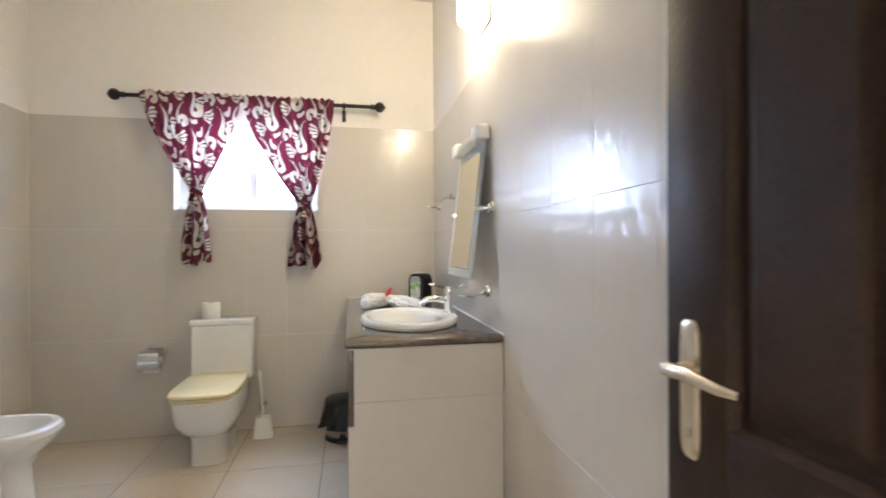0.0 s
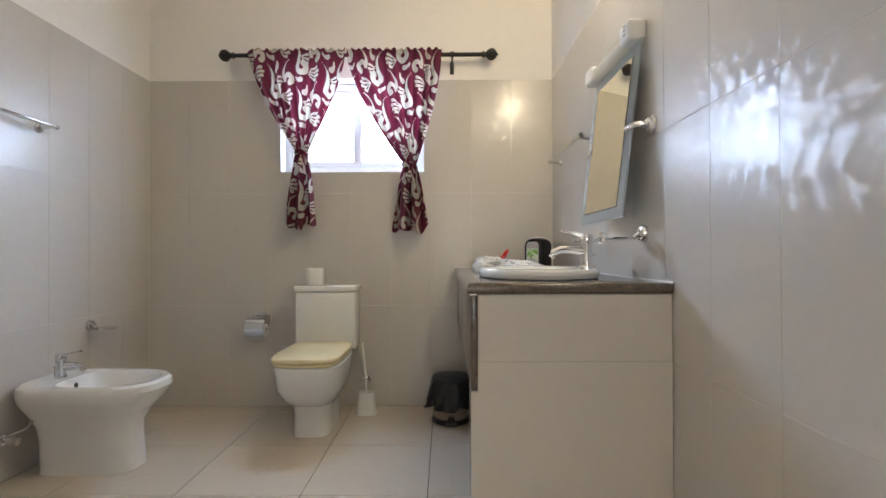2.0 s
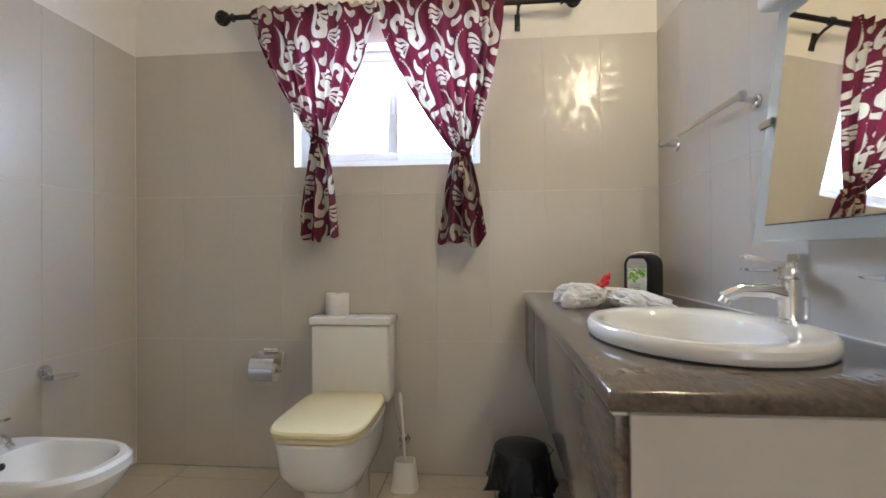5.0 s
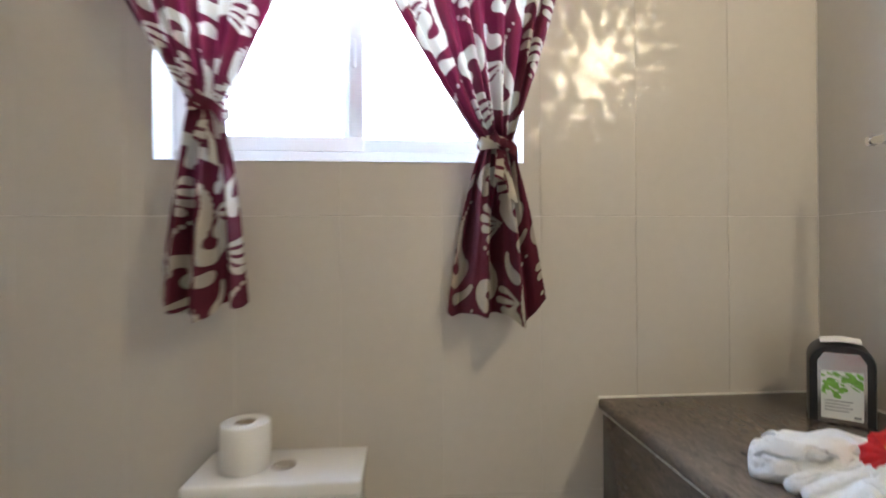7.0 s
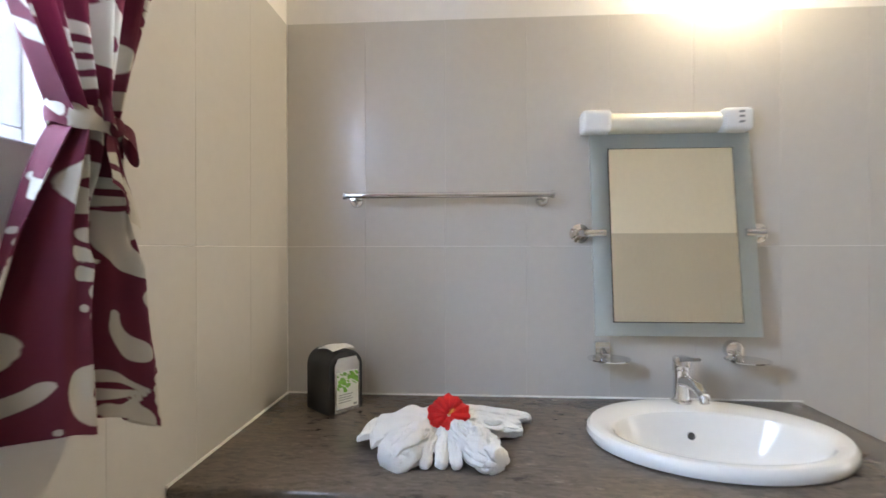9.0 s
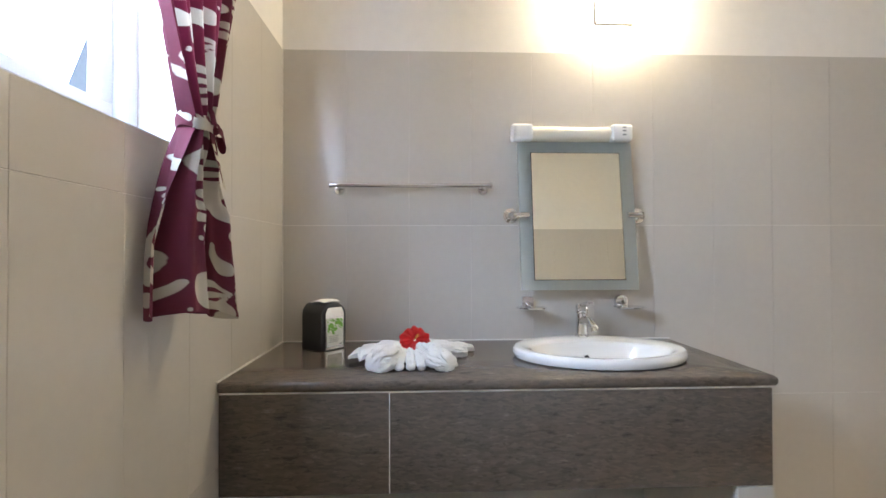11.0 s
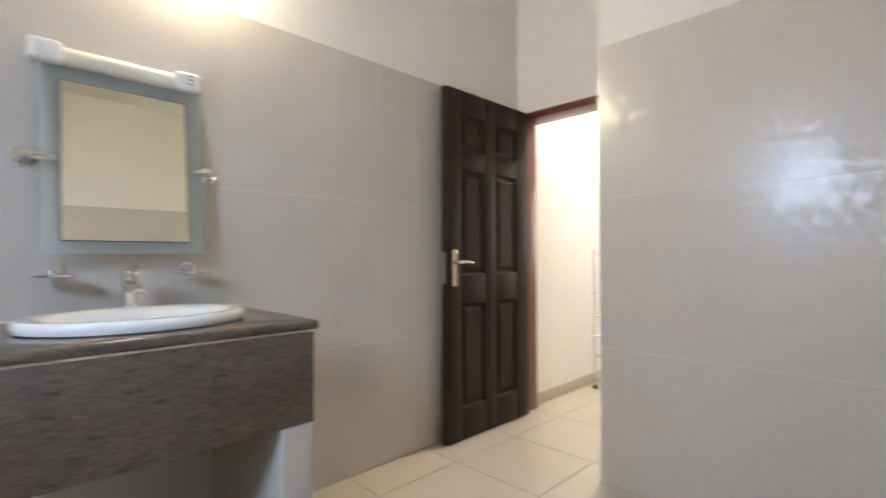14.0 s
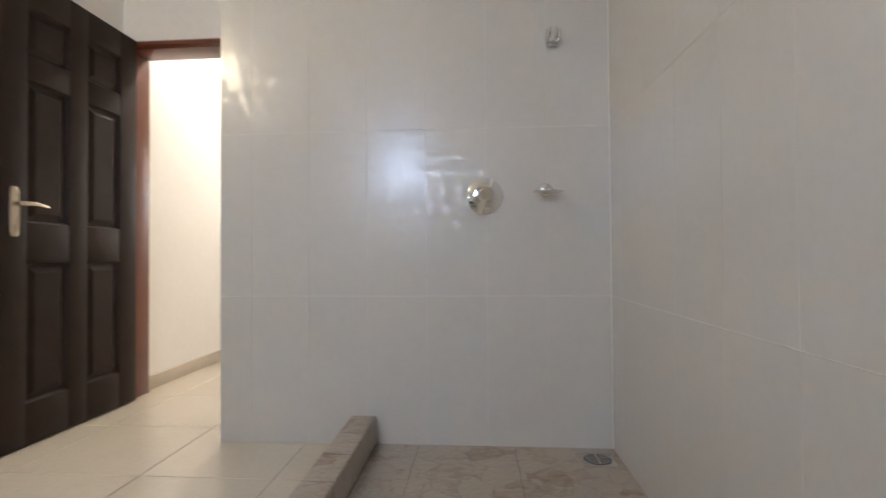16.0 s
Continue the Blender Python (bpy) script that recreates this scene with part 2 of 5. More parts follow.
def slate(name):
    """Autumn-coloured slate: rust, grey and cream clefts inside each flag."""
    m = mat(name, (0.3, 0.24, 0.2), rough=0.32, bump=0.004, bump_scale=45)
    nt = m.node_tree
    b = nt.nodes["Principled BSDF"]
    geo = nt.nodes.new("ShaderNodeNewGeometry")
    info = nt.nodes.new("ShaderNodeObjectInfo")
    n0 = nt.nodes.new("ShaderNodeTexNoise")
    n0.inputs["Scale"].default_value, n0.inputs["Detail"].default_value = 9, 4
    nt.links.new(geo.outputs["Position"], n0.inputs["Vector"])
    warp = nt.nodes.new("ShaderNodeVectorMath")
    warp.operation = "MULTIPLY_ADD"
    warp.inputs[1].default_value = (0.11, 0.11, 0.11)
    nt.links.new(n0.outputs["Color"], warp.inputs[0])
    nt.links.new(geo.outputs["Position"], warp.inputs[2])
    v = nt.nodes.new("ShaderNodeTexVoronoi")
    v.inputs["Scale"].default_value = 8.5
    nt.links.new(warp.outputs[0], v.inputs["Vector"])
    sep = nt.nodes.new("ShaderNodeSeparateColor")
    nt.links.new(v.outputs["Color"], sep.inputs[0])
    n1 = nt.nodes.new("ShaderNodeTexNoise")
    n1.inputs["Scale"].default_value, n1.inputs["Detail"].default_value = 26, 7
    nt.links.new(warp.outputs[0], n1.inputs["Vector"])
    a = nt.nodes.new("ShaderNodeMath")
    a.operation = "MULTIPLY_ADD"
    a.inputs[1].default_value = 0.55
    nt.links.new(n1.outputs["Fac"], a.inputs[0])
    h = nt.nodes.new("ShaderNodeMath")
    h.operation = "MULTIPLY_ADD"
    h.inputs[1].default_value = 0.62
    nt.links.new(sep.outputs[0], h.inputs[0])
    nt.links.new(a.outputs[0], h.inputs[2])
    r = nt.nodes.new("ShaderNodeValToRGB")
    e = r.color_ramp.elements
    e[0].position, e[0].color = 0.26, (0.06, 0.038, 0.030, 1)
    e[1].position, e[1].color = 0.95, (0.35, 0.29, 0.23, 1)
    e.new(0.36).color = (0.15, 0.092, 0.064, 1)
    e.new(0.50).color = (0.27, 0.13, 0.072, 1)
    e.new(0.62).color = (0.15, 0.12, 0.10, 1)
    e.new(0.78).color = (0.27, 0.195, 0.14, 1)
    nt.links.new(h.outputs[0], r.inputs[0])
    ve = nt.nodes.new("ShaderNodeTexVoronoi")
    ve.feature = "DISTANCE_TO_EDGE"
    ve.inputs["Scale"].default_value = 8.5
    nt.links.new(warp.outputs[0], ve.inputs["Vector"])
    mr = nt.nodes.new("ShaderNodeMapRange")
    mr.inputs["From Min"].default_value, mr.inputs["From Max"].default_value, mr.inputs["To Min"].default_value = 0.0, 0.03, 0.72
    nt.links.new(ve.outputs["Distance"], mr.inputs["Value"])
    mul = nt.nodes.new("ShaderNodeMixRGB")
    mul.blend_type = "MULTIPLY"
    mul.inputs[0].default_value = 1.0
    nt.links.new(r.outputs[0], mul.inputs[1])
    nt.links.new(mr.outputs[0], mul.inputs[2])
    nt.links.new(mul.outputs[0], b.inputs["Base Color"])
    return m


SLATE = slate("autumn_slate")


def curtain_cloth(name):
    m = mat(name, (0.18, 0.012, 0.035), rough=0.85)
    nt = m.node_tree
    b = nt.nodes["Principled BSDF"]
    at = nt.nodes.new("ShaderNodeAttribute")
    at.attribute_name = "motif"
    r = nt.nodes.new("ShaderNodeMapRange")
    r.inputs["From Min"].default_value, r.inputs["From Max"].default_value = -0.0008, 0.0008
    nt.links.new(at.outputs["Fac"], r.inputs["Value"])
    geo = nt.nodes.new("ShaderNodeNewGeometry")
    n = nt.nodes.new("ShaderNodeTexNoise")
    n.inputs["Scale"].default_value, n.inputs["Detail"].default_value = 14, 5
    nt.links.new(geo.outputs["Position"], n.inputs["Vector"])
    cr = nt.nodes.new("ShaderNodeMixRGB")
    cr.inputs[1].default_value, cr.inputs[2].default_value = (0.40, 0.365, 0.295, 1), (0.53, 0.485, 0.40, 1)
    nt.links.new(n.outputs["Fac"], cr.inputs[0])
    dk = nt.nodes.new("ShaderNodeMixRGB")
    dk.inputs[1].default_value, dk.inputs[2].default_value = (0.078, 0.0055, 0.019, 1), (0.120, 0.009, 0.026, 1)
    nt.links.new(n.outputs["Fac"], dk.inputs[0])
    mx = nt.nodes.new("ShaderNodeMixRGB")
    nt.links.new(r.outputs[0], mx.inputs[0])
    nt.links.new(cr.outputs[0], mx.inputs[1])
    nt.links.new(dk.outputs[0], mx.inputs[2])
    nt.links.new(mx.outputs[0], b.inputs["Base Color"])
    tr = nt.nodes.new("ShaderNodeBsdfTranslucent")
    nt.links.new(mx.outputs[0], tr.inputs["Color"])
    ms = nt.nodes.new("ShaderNodeMixShader")
    ms.inputs[0].default_value = 0.14
    nt.links.new(b.outputs[0], ms.inputs[1])
    nt.links.new(tr.outputs[0], ms.inputs[2])
    nt.links.new(ms.outputs[0], nt.nodes["Material Output"].inputs["Surface"])
    w = nt.nodes.new("ShaderNodeTexNoise")
    w.inputs["Scale"].default_value = 900
    nt.links.new(geo.outputs["Position"], w.inputs["Vector"])
    bp = nt.nodes.new("ShaderNodeBump")
    bp.inputs["Distance"].default_value = 0.0006
    nt.links.new(w.outputs["Fac"], bp.inputs["Height"])
    nt.links.new(bp.outputs[0], b.inputs["Normal"])
    return m


CLOTH = curtain_cloth("printed_curtain_cloth")

# ---- mesh helpers ----
ORIGIN = {}


def thing(name, base, label="", category="", group="", kind=""):
    ob = new(name)
    ob.location = base
    ob.empty_display_size = 0.05
    ORIGIN[ob.name] = Vector(base)
    return tagged(ob, label, category, group, kind)


def part(name, bm, material, parent=None, label="", smooth=True, origin=None):
    """Links a bmesh, given in world metres, as one mesh under a thing or a part."""
    o = ORIGIN[parent.name] if parent else Vector(origin or (0, 0, 0))
    bmesh.ops.translate(bm, verts=bm.verts, vec=-o)
    me = bpy.data.meshes.new(name)
    bm.to_mesh(me)
    bm.free()
    me.materials.append(material)
    if smooth:
        me.shade_smooth()
        me.set_sharp_from_angle(angle=radians(35))
    ob = new(name, me)
    if parent:
        ob.parent = parent
    else:
        ob.location = o
    ORIGIN[ob.name] = o
    return tagged(ob, label)


def B():
    return bmesh.new()


def box(bm, x0, x1, y0, y1, z0, z1, bevel=0.0, seg=2):
    r = bmesh.ops.create_cube(bm, size=1.0, matrix=Matrix.Translation(((x0 + x1) / 2, (y0 + y1) / 2, (z0 + z1) / 2)) @ Matrix.Diagonal((abs(x1 - x0), abs(y1 - y0), abs(z1 - z0), 1)))
    if bevel:
        es = list({e for v in r["verts"] for e in v.link_edges})
        bmesh.ops.bevel(bm, geom=es, offset=bevel, segments=seg, affect="EDGES", profile=0.5)
    return bm


def rod(bm, p0, p1, r, r2=None, seg=20):
    p0, p1 = Vector(p0), Vector(p1)
    d = p1 - p0
    m = Matrix.Translation((p0 + p1) / 2) @ d.to_track_quat("Z", "Y").to_matrix().to_4x4()
    bmesh.ops.create_cone(bm, cap_ends=True, segments=seg, radius1=r, radius2=r if r2 is None else r2, depth=d.length, matrix=m)
    return bm


def lathe(bm, profile, m=None, seg=32):
    """Turns a profile of (radius, height) about z, then places it by m."""
    m = m or Matrix()
    rings = []
    for r, z in profile:
        if r < 1e-5:
            rings.append([bm.verts.new(m @ Vector((0, 0, z)))])
        else:
            rings.append([bm.verts.new(m @ Vector((r * math.cos(2 * math.pi * i / seg), r * math.sin(2 * math.pi * i / seg), z))) for i in range(seg)])
    for a, b in zip(rings, rings[1:]):
        for i in range(seg):
            j = (i + 1) % seg
            if len(a) == 1 and len(b) > 1:
                bm.faces.new((a[0], b[j], b[i]))
            elif len(b) == 1 and len(a) > 1:
                bm.faces.new((a[i], a[j], b[0]))
            elif len(a) > 1:
                bm.faces.new((a[i], a[j], b[j], b[i]))
    bmesh.ops.recalc_face_normals(bm, faces=bm.faces)
    return bm


def tube(bm, pts, r, seg=12, radii=None):
    """A round bar along points, with closed ends."""
    pts = [Vector(p) for p in pts]
    rings = []
    up = Vector((0.13, 0.27, 0.95))
    for i, p in enumerate(pts):
        d = (pts[min(i + 1, len(pts) - 1)] - pts[max(i - 1, 0)]).normalized()
        a = d.cross(up).normalized()
        b = d.cross(a).normalized()
        rr = radii[i] if radii else r
        rings.append([bm.verts.new(p + rr * (math.cos(t) * a + math.sin(t) * b)) for t in [2 * math.pi * k / seg for k in range(seg)]])
    for a, b in zip(rings, rings[1:]):
        for i in range(seg):
            bm.faces.new((a[i], a[(i + 1) % seg], b[(i + 1) % seg], b[i]))
    bm.faces.new(rings[0])
    bm.faces.new(rings[-1][::-1])
    bmesh.ops.recalc_face_normals(bm, faces=bm.faces)
    return bm


def squircle(cx, cy, rx, ry, z, n=2.0, seg=48, back=None):
    """A ring of points: a superellipse, cut straight where back (max of the local long axis) is given."""
    out = []
    for i in range(seg):
        t = 2 * math.pi * i / seg
        c, s = math.cos(t), math.sin(t)
        out.append(Vector((cx + rx * math.copysign(abs(c) ** (2 / n), c), cy + ry * math.copysign(abs(s) ** (2 / n), s), z)))
    return out


def loft(bm, rings, cap0=True, cap1=True):
    vs = [[bm.verts.new(p) for p in r] for r in rings]
    k = len(vs[0])
    for a, b in zip(vs, vs[1:]):
        for i in range(k):
            bm.faces.new((a[i], a[(i + 1) % k], b[(i + 1) % k], b[i]))
    if cap0:
        bm.faces.new(vs[0][::-1])
    if cap1:
        bm.faces.new(vs[-1])
    bmesh.ops.recalc_face_normals(bm, faces=bm.faces)
    return bm


def turn_to(p, d):
    """Places z along d at p."""
    return Matrix.Translation(p) @ Vector(d).to_track_quat("Z", "Y").to_matrix().to_4x4()


# ---- structure ----
XL, YS, XE, YD, HT, HC = -2.567, -2.955, -0.882, -3.515, 2.070, 3.0
S = "structure"
WX0, WX1, WZ0, WZ1 = -1.729, -0.814, 1.484, 2.080

bm = B()
box(bm, XL - 0.2, WX0, 0.0016, 0.22, 0, HC)
box(bm, WX1, 0.2, 0.0016, 0.22, 0, HC)
box(bm, WX0, WX1, 0.0016, 0.22, 0, WZ0)
box(bm, WX0, WX1, 0.0016, 0.22, WZ1, HC)
wall_north = tagged(part("wall_north", bm, PAINT, label="painted white wall tiled beige up to door height", smooth=False), category="wall", kind=S)
bm = box(B(), 0.0016, 0.2, -6.5, 0.0016, 0, HC)
wall_east = tagged(part("wall_east", bm, PAINT, label="painted white wall tiled beige up to door height", smooth=False), category="wall", kind=S)
bm = box(B(), XL - 0.2, XL - 0.0016, YS - 0.15, 0.0016, 0, HC)
wall_west = tagged(part("wall_west", bm, PAINT, label="painted white wall tiled beige up to door height", smooth=False), category="wall", kind=S)
bm = box(B(), XL - 0.2, XE + 0.0, YS - 0.15, YS - 0.0016, 0, HC)
wall_south = tagged(part("wall_south", bm, PAINT, label="shower wall tiled in glossy beige", smooth=False), category="wall", kind=S)
bm = box(B(), XE - 0.15, XE, YD - 0.15, YS - 0.15, 0, HC)
tagged(part("wall_passage", bm, PAINT, label="short painted wall beside the doorway", smooth=False), category="wall", kind=S)
DX0, DX1, DZ = -0.865, -0.012, 2.045
bm = box(B(), XE - 0.6, DX0, YD - 0.15, YD, 0, HC)
box(bm, DX1, 0.0016, YD - 0.15, YD, 0, HC)
box(bm, DX0, DX1, YD - 0.15, YD, DZ, HC)
tagged(part("wall_door", bm, PAINT, label="painted white wall above the doorway", smooth=False), category="wall", kind=S)
HX0, HX1, HZ0, HZ1 = -1.45, -0.10, 0.85, 2.15
bm = box(B(), XL - 0.2, HX0, -6.65, -6.5, 0, HC)
box(bm, HX1, 0.2, -6.65, -6.5, 0, HC)
box(bm, HX0, HX1, -6.65, -6.5, 0, HZ0)
box(bm, HX0, HX1, -6.65, -6.5, HZ1, HC)
box(bm, XL - 0.2, XL - 0.05, -6.5, YS - 0.15, 0, HC)
tagged(part("wall_hall", bm, PAINT, label="plain white hallway wall", smooth=False), category="wall", kind=S)
bm = box(B(), XL - 0.2, 0.2, -6.65, 0.22, HC, HC + 0.12)
tagged(part("ceiling", bm, PAINT, label="plain white painted ceiling", smooth=False), category="ceiling", kind=S)
bm = box(B(), XL - 0.2, 0.2, -6.65, 0.22, -0.12, -0.003)
floor = tagged(part("floor", bm, FLOOR_GROUT, label="cream ceramic tile floor with dark grout", smooth=False), category="floor", kind=S)
bm = box(B(), -0.012, 0.0016, -6.5, YD - 0.15, 0.0, 0.085, 0.002)
tagged(part("baseboard", bm, BASEBOARD, label="beige tile skirting along the hallway wall"), category="baseboard", kind=S)
bm = box(B(), -40, 40, -40, 40, -3.3, -3.0)
ground = tagged(part("ground", bm, mat("dry_ground", (0.16, 0.15, 0.09), rough=0.95, var=0.3, var_scale=0.6), label="sunlit ground outside", smooth=False), category="ground", kind=S)
bm = B()
vs = [bm.verts.new(p) for p in ((-9, 6, -3), (7, 6, -3), (7, 6, 7), (-9, 6, 7))]
bm.faces.new(vs)
tagged(part("backdrop", bm, SKY_GLOW, label="overexposed bright sky outside the window", smooth=False), category="backdrop", kind=S)

hw = thing("window_2", (HX0, -6.6, HZ0), "white framed hallway window letting in daylight", "window", kind=S)
bm = B()
for a0, a1, b0, b1 in ((HX0, HX1, HZ0, HZ0 + 0.05), (HX0, HX1, HZ1 - 0.05, HZ1), (HX0, HX0 + 0.05, HZ0 + 0.05, HZ1 - 0.05), (HX1 - 0.05, HX1, HZ0 + 0.05, HZ1 - 0.05), (-0.80, -0.75, HZ0 + 0.05, HZ1 - 0.05)):
    box(bm, a0, a1, -6.62, -6.57, b0, b1, 0.003)
part("window_frame", bm, ALUMINIUM, hw)

# window
win = thing("window_1", (WX0, 0.1, WZ0), "white aluminium sliding window with bright daylight", "window", kind=S)
bm = B()
fy0, fy1 = 0.10, 0.165
box(bm, WX0, WX1, fy0, fy1, WZ0 + 0.0, WZ0 + 0.045, 0.003)
box(bm, WX0, WX1, fy0, fy1, WZ1 - 0.045, WZ1, 0.003)
box(bm, WX0, WX0 + 0.04, fy0, fy1, WZ0 + 0.045, WZ1 - 0.045, 0.003)
box(bm, WX1 - 0.04, WX1, fy0, fy1, WZ0 + 0.045, WZ1 - 0.045, 0.003)
part("window_frame", bm, ALUMINIUM, win)
for k, (a, b, y) in enumerate(((WX0 + 0.042, -1.232, 0.118), (-1.292, WX1 - 0.042, 0.143))):
    bm = B()
    z0, z1 = WZ0 + 0.047, WZ1 - 0.047
    box(bm, a, b, y - 0.011, y + 0.011, z0, z0 + 0.04, 0.002)
    box(bm, a, b, y - 0.011, y + 0.011, z1 - 0.04, z1, 0.002)
    box(bm, a, a + 0.042, y - 0.011, y + 0.011, z0 + 0.04, z1 - 0.04, 0.002)
    box(bm, b - 0.042, b, y - 0.011, y + 0.011, z0 + 0.04, z1 - 0.04, 0.002)
    sash = part("sash", bm, ALUMINIUM, win)
    bm = box(B(), a + 0.042, b - 0.042, y - 0.002, y + 0.002, z0 + 0.04, z1 - 0.04)
    pane = part("pane", bm, GLASS, sash, smooth=False)
    pane.visible_shadow = False
bm = box(B(), -1.272, -1.252, 0.098, 0.107, 1.76, 1.84, 0.003)
part("latch", bm, ALUMINIUM, win)
bm = B()
box(bm, WX0 + 0.001, WX1 - 0.001, 0.0, 0.10, WZ0 - 0.004, WZ0 + 0.002, 0.002)
part("window_sill", bm, ALUMINIUM, win)

# ---- doorway ----
fr = thing("door_frame", (DX0, YD, 0), "reddish mahogany wooden door frame around the doorway", "door frame", kind=S)
bm = box(B(), DX0, DX0 + 0.05, YD - 0.15, YD + 0.012, 0, 1.995, 0.004)
part("jamb", bm, RED_WOOD, fr)
bm = box(B(), -0.046, DX1, YD - 0.15, YD + 0.012, 0, 1.995, 0.004)
part("jamb", bm, RED_WOOD, fr)
bm = box(B(), DX0, DX1, YD - 0.15, YD + 0.012, 1.996, DZ, 0.004)
box(bm, DX0 + 0.02, DX1 - 0.02, YD + 0.012, YD + 0.02, 2.008, DZ - 0.012, 0.003)
part("head", bm, RED_WOOD, fr)


def panel_door(x0, x1, y0, y1, z0, z1):
    """Six-panel leaf standing open along y; panels sunk into both faces."""
    d = thing("door_1", ((x0 + x1) / 2, y0, z0), "dark brown six-panel wooden door standing open", "door", kind=S)
    w = y1 - y0
    st, mid = 0.125, 0.105
    cols = ((y0 + st, y0 + (w - mid) / 2), (y0 + (w + mid) / 2, y1 - st))
    rows = ((z0 + 0.180, z0 + 0.780), (z0 + 0.952, z0 + 1.572), (z0 + 1.683, z0 + 1.895))
    bm = B()
    box(bm, x0, x1, y0, y0 + st, z0, z1, 0.003)
    box(bm, x0, x1, y1 - st, y1, z0, z1, 0.003)
    part("stile", bm, DARK_WOOD, d)
    bm = box(B(), x0 + 0.0005, x1 - 0.0005, cols[0][1], cols[1][0], z0, z1, 0.002)
    part("muntin", bm, DARK_WOOD, d)
    edges = [z0] + [v for r in rows for v in r] + [z1]
    for a, b in zip(edges[::2], edges[1::2]):
        bm = B()
        for c in cols:
            box(bm, x0 + 0.001, x1 - 0.001, c[0], c[1], a, b, 0.002)
        part("rail", bm, DARK_WOOD, d)
    xc = (x0 + x1) / 2
    for c in cols:
        for r in rows:
            bm = B()
            for sgn in (-1, 1):
                face = x0 if sgn < 0 else x1
                rings = []
                for inset, depth in ((0.0, 0.001), (0.010, 0.017), (0.022, 0.017), (0.044, 0.006)):
                    x = face - sgn * depth
                    rings.append([Vector((x, c[0] + inset, r[0] + inset)), Vector((x, c[1] - inset, r[0] + inset)), Vector((x, c[1] - inset, r[1] - inset)), Vector((x, c[0] + inset, r[1] - inset))])
                loft(bm, rings, False, True)
            part("panel", bm, DARK_WOOD, d, smooth=False)
    # lever handle sets on both faces
    hy, hz = y1 - 0.062, z0 + 1.005
    for sgn, face in ((-1, x0), (1, x1)):
        bm = B()
        rings = [squircle(hy, hz - 0.01, a, h, 0, 5, 28) for a, h in ((0.021, 0.105), (0.021, 0.105), (0.016, 0.098))]
        rings = [[Vector((face + sgn * dx, p.x, p.y)) for p in ring] for ring, dx in zip(rings, (0.0, 0.008, 0.012))]
        loft(bm, rings, False, True)
        plate = part("handle_plate", bm, NICKEL, d, "satin nickel lock plate")
        bm = B()
        px = face + sgn * 0.045
        lz = hz + 0.022
        rod(bm, (face + sgn * 0.01, hy, lz), (px, hy, lz), 0.010)
        part("handle_neck", bm, NICKEL, plate)
        bm = B()
        tube(bm, [(px - sgn * 0.004, hy + 0.014, lz), (px, hy, lz), (px + sgn * 0.004, hy - 0.05, lz + 0.004), (px, hy - 0.10, lz - 0.002), (px - sgn * 0.008, hy - 0.125, lz - 0.004)], 0.009, 14, [0.007, 0.011, 0.010, 0.0085, 0.006])
        part("lever", bm, NICKEL, plate)
        bm = rod(B(), (face + sgn * 0.011, hy, hz - 0.075), (face + sgn * 0.0145, hy, hz - 0.075), 0.008)
        part("key_cylinder", bm, STEEL, plate)
    bm = box(B(), x0 + 0.008, x1 - 0.008, y1 - 0.001, y1 + 0.002, hz - 0.1, hz + 0.08, 0.001)
    part("latch_plate", bm, STEEL, d)
    for z in (z0 + 0.25, z0 + 1.05, z0 + 1.8):
        bm = rod(B(), (x1 - 0.005, y0 - 0.006, z - 0.045), (x1 - 0.005, y0 - 0.006, z + 0.045), 0.006)
        part("hinge", bm, STEEL, d)
    return d


panel_door(-0.088, -0.048, -3.498, -2.714, 0.008, 2.040)

# ---- vanity ----
CX, CY, CZ = -0.620, -1.604, 0.872
van = thing("vanity_pier", (-0.28, -1.55, 0.0), "beige tiled end wall carrying the washbasin counter", "vanity")
bm = box(B(), -0.586, -0.002, -1.590, -1.490, 0.0, CZ - 0.032, 0.002)
box(bm, -0.6065, -0.587, -1.590, -1.490, 0.0, 0.546, 0.001)
part("core", bm, GROUT, van, smooth=False)
apron = thing("counter_apron", (-0.6, -0.8, 0.550), "brown granite apron panels under the counter front", "counter apron")
for y0, y1 in ((-0.4768, -0.002), (CY + 0.01, -0.4792)):
    bm = box(B(), -0.608, -0.588, y0, y1, 0.550, CZ - 0.036, 0.0015)
    part("panel", bm, GRANITE, apron)
bm = box(B(), -0.6095, -0.590, CY + 0.012, -0.003, CZ - 0.0365, CZ - 0.0305)
box(bm, -0.6083, -0.590, -0.4792, -0.4768, 0.551, CZ - 0.0366)
part("seal", bm, CAULK, apron, "white grout line", smooth=False)

top = thing("countertop", (-0.3, -0.8, CZ - 0.03), "polished brown granite bathroom countertop", "countertop")
bm = B()
seg, EX, EY, ECX, ECY = 72, 0.195, 0.262, -0.329, -1.180
outer = []
xs0, xs1, ys0, ys1 = CX, -0.003, CY, -0.003
for i in range(seg):
    t = 2 * math.pi * i / seg
    c, s = math.cos(t), math.sin(t)
    k = min((xs1 - ECX) / c if c > 1e-9 else ((xs0 - ECX) / c if c < -1e-9 else 1e9), (ys1 - ECY) / s if s > 1e-9 else ((ys0 - ECY) / s if s < -1e-9 else 1e9))
    outer.append(Vector((ECX + c * k, ECY + s * k, 0)))
for corner in ((xs0, ys0), (xs0, ys1), (xs1, ys0), (xs1, ys1)):
    i = min(range(seg), key=lambda q: (outer[q].x - corner[0]) ** 2 + (outer[q].y - corner[1]) ** 2)
    outer[i] = Vector((*corner, 0))
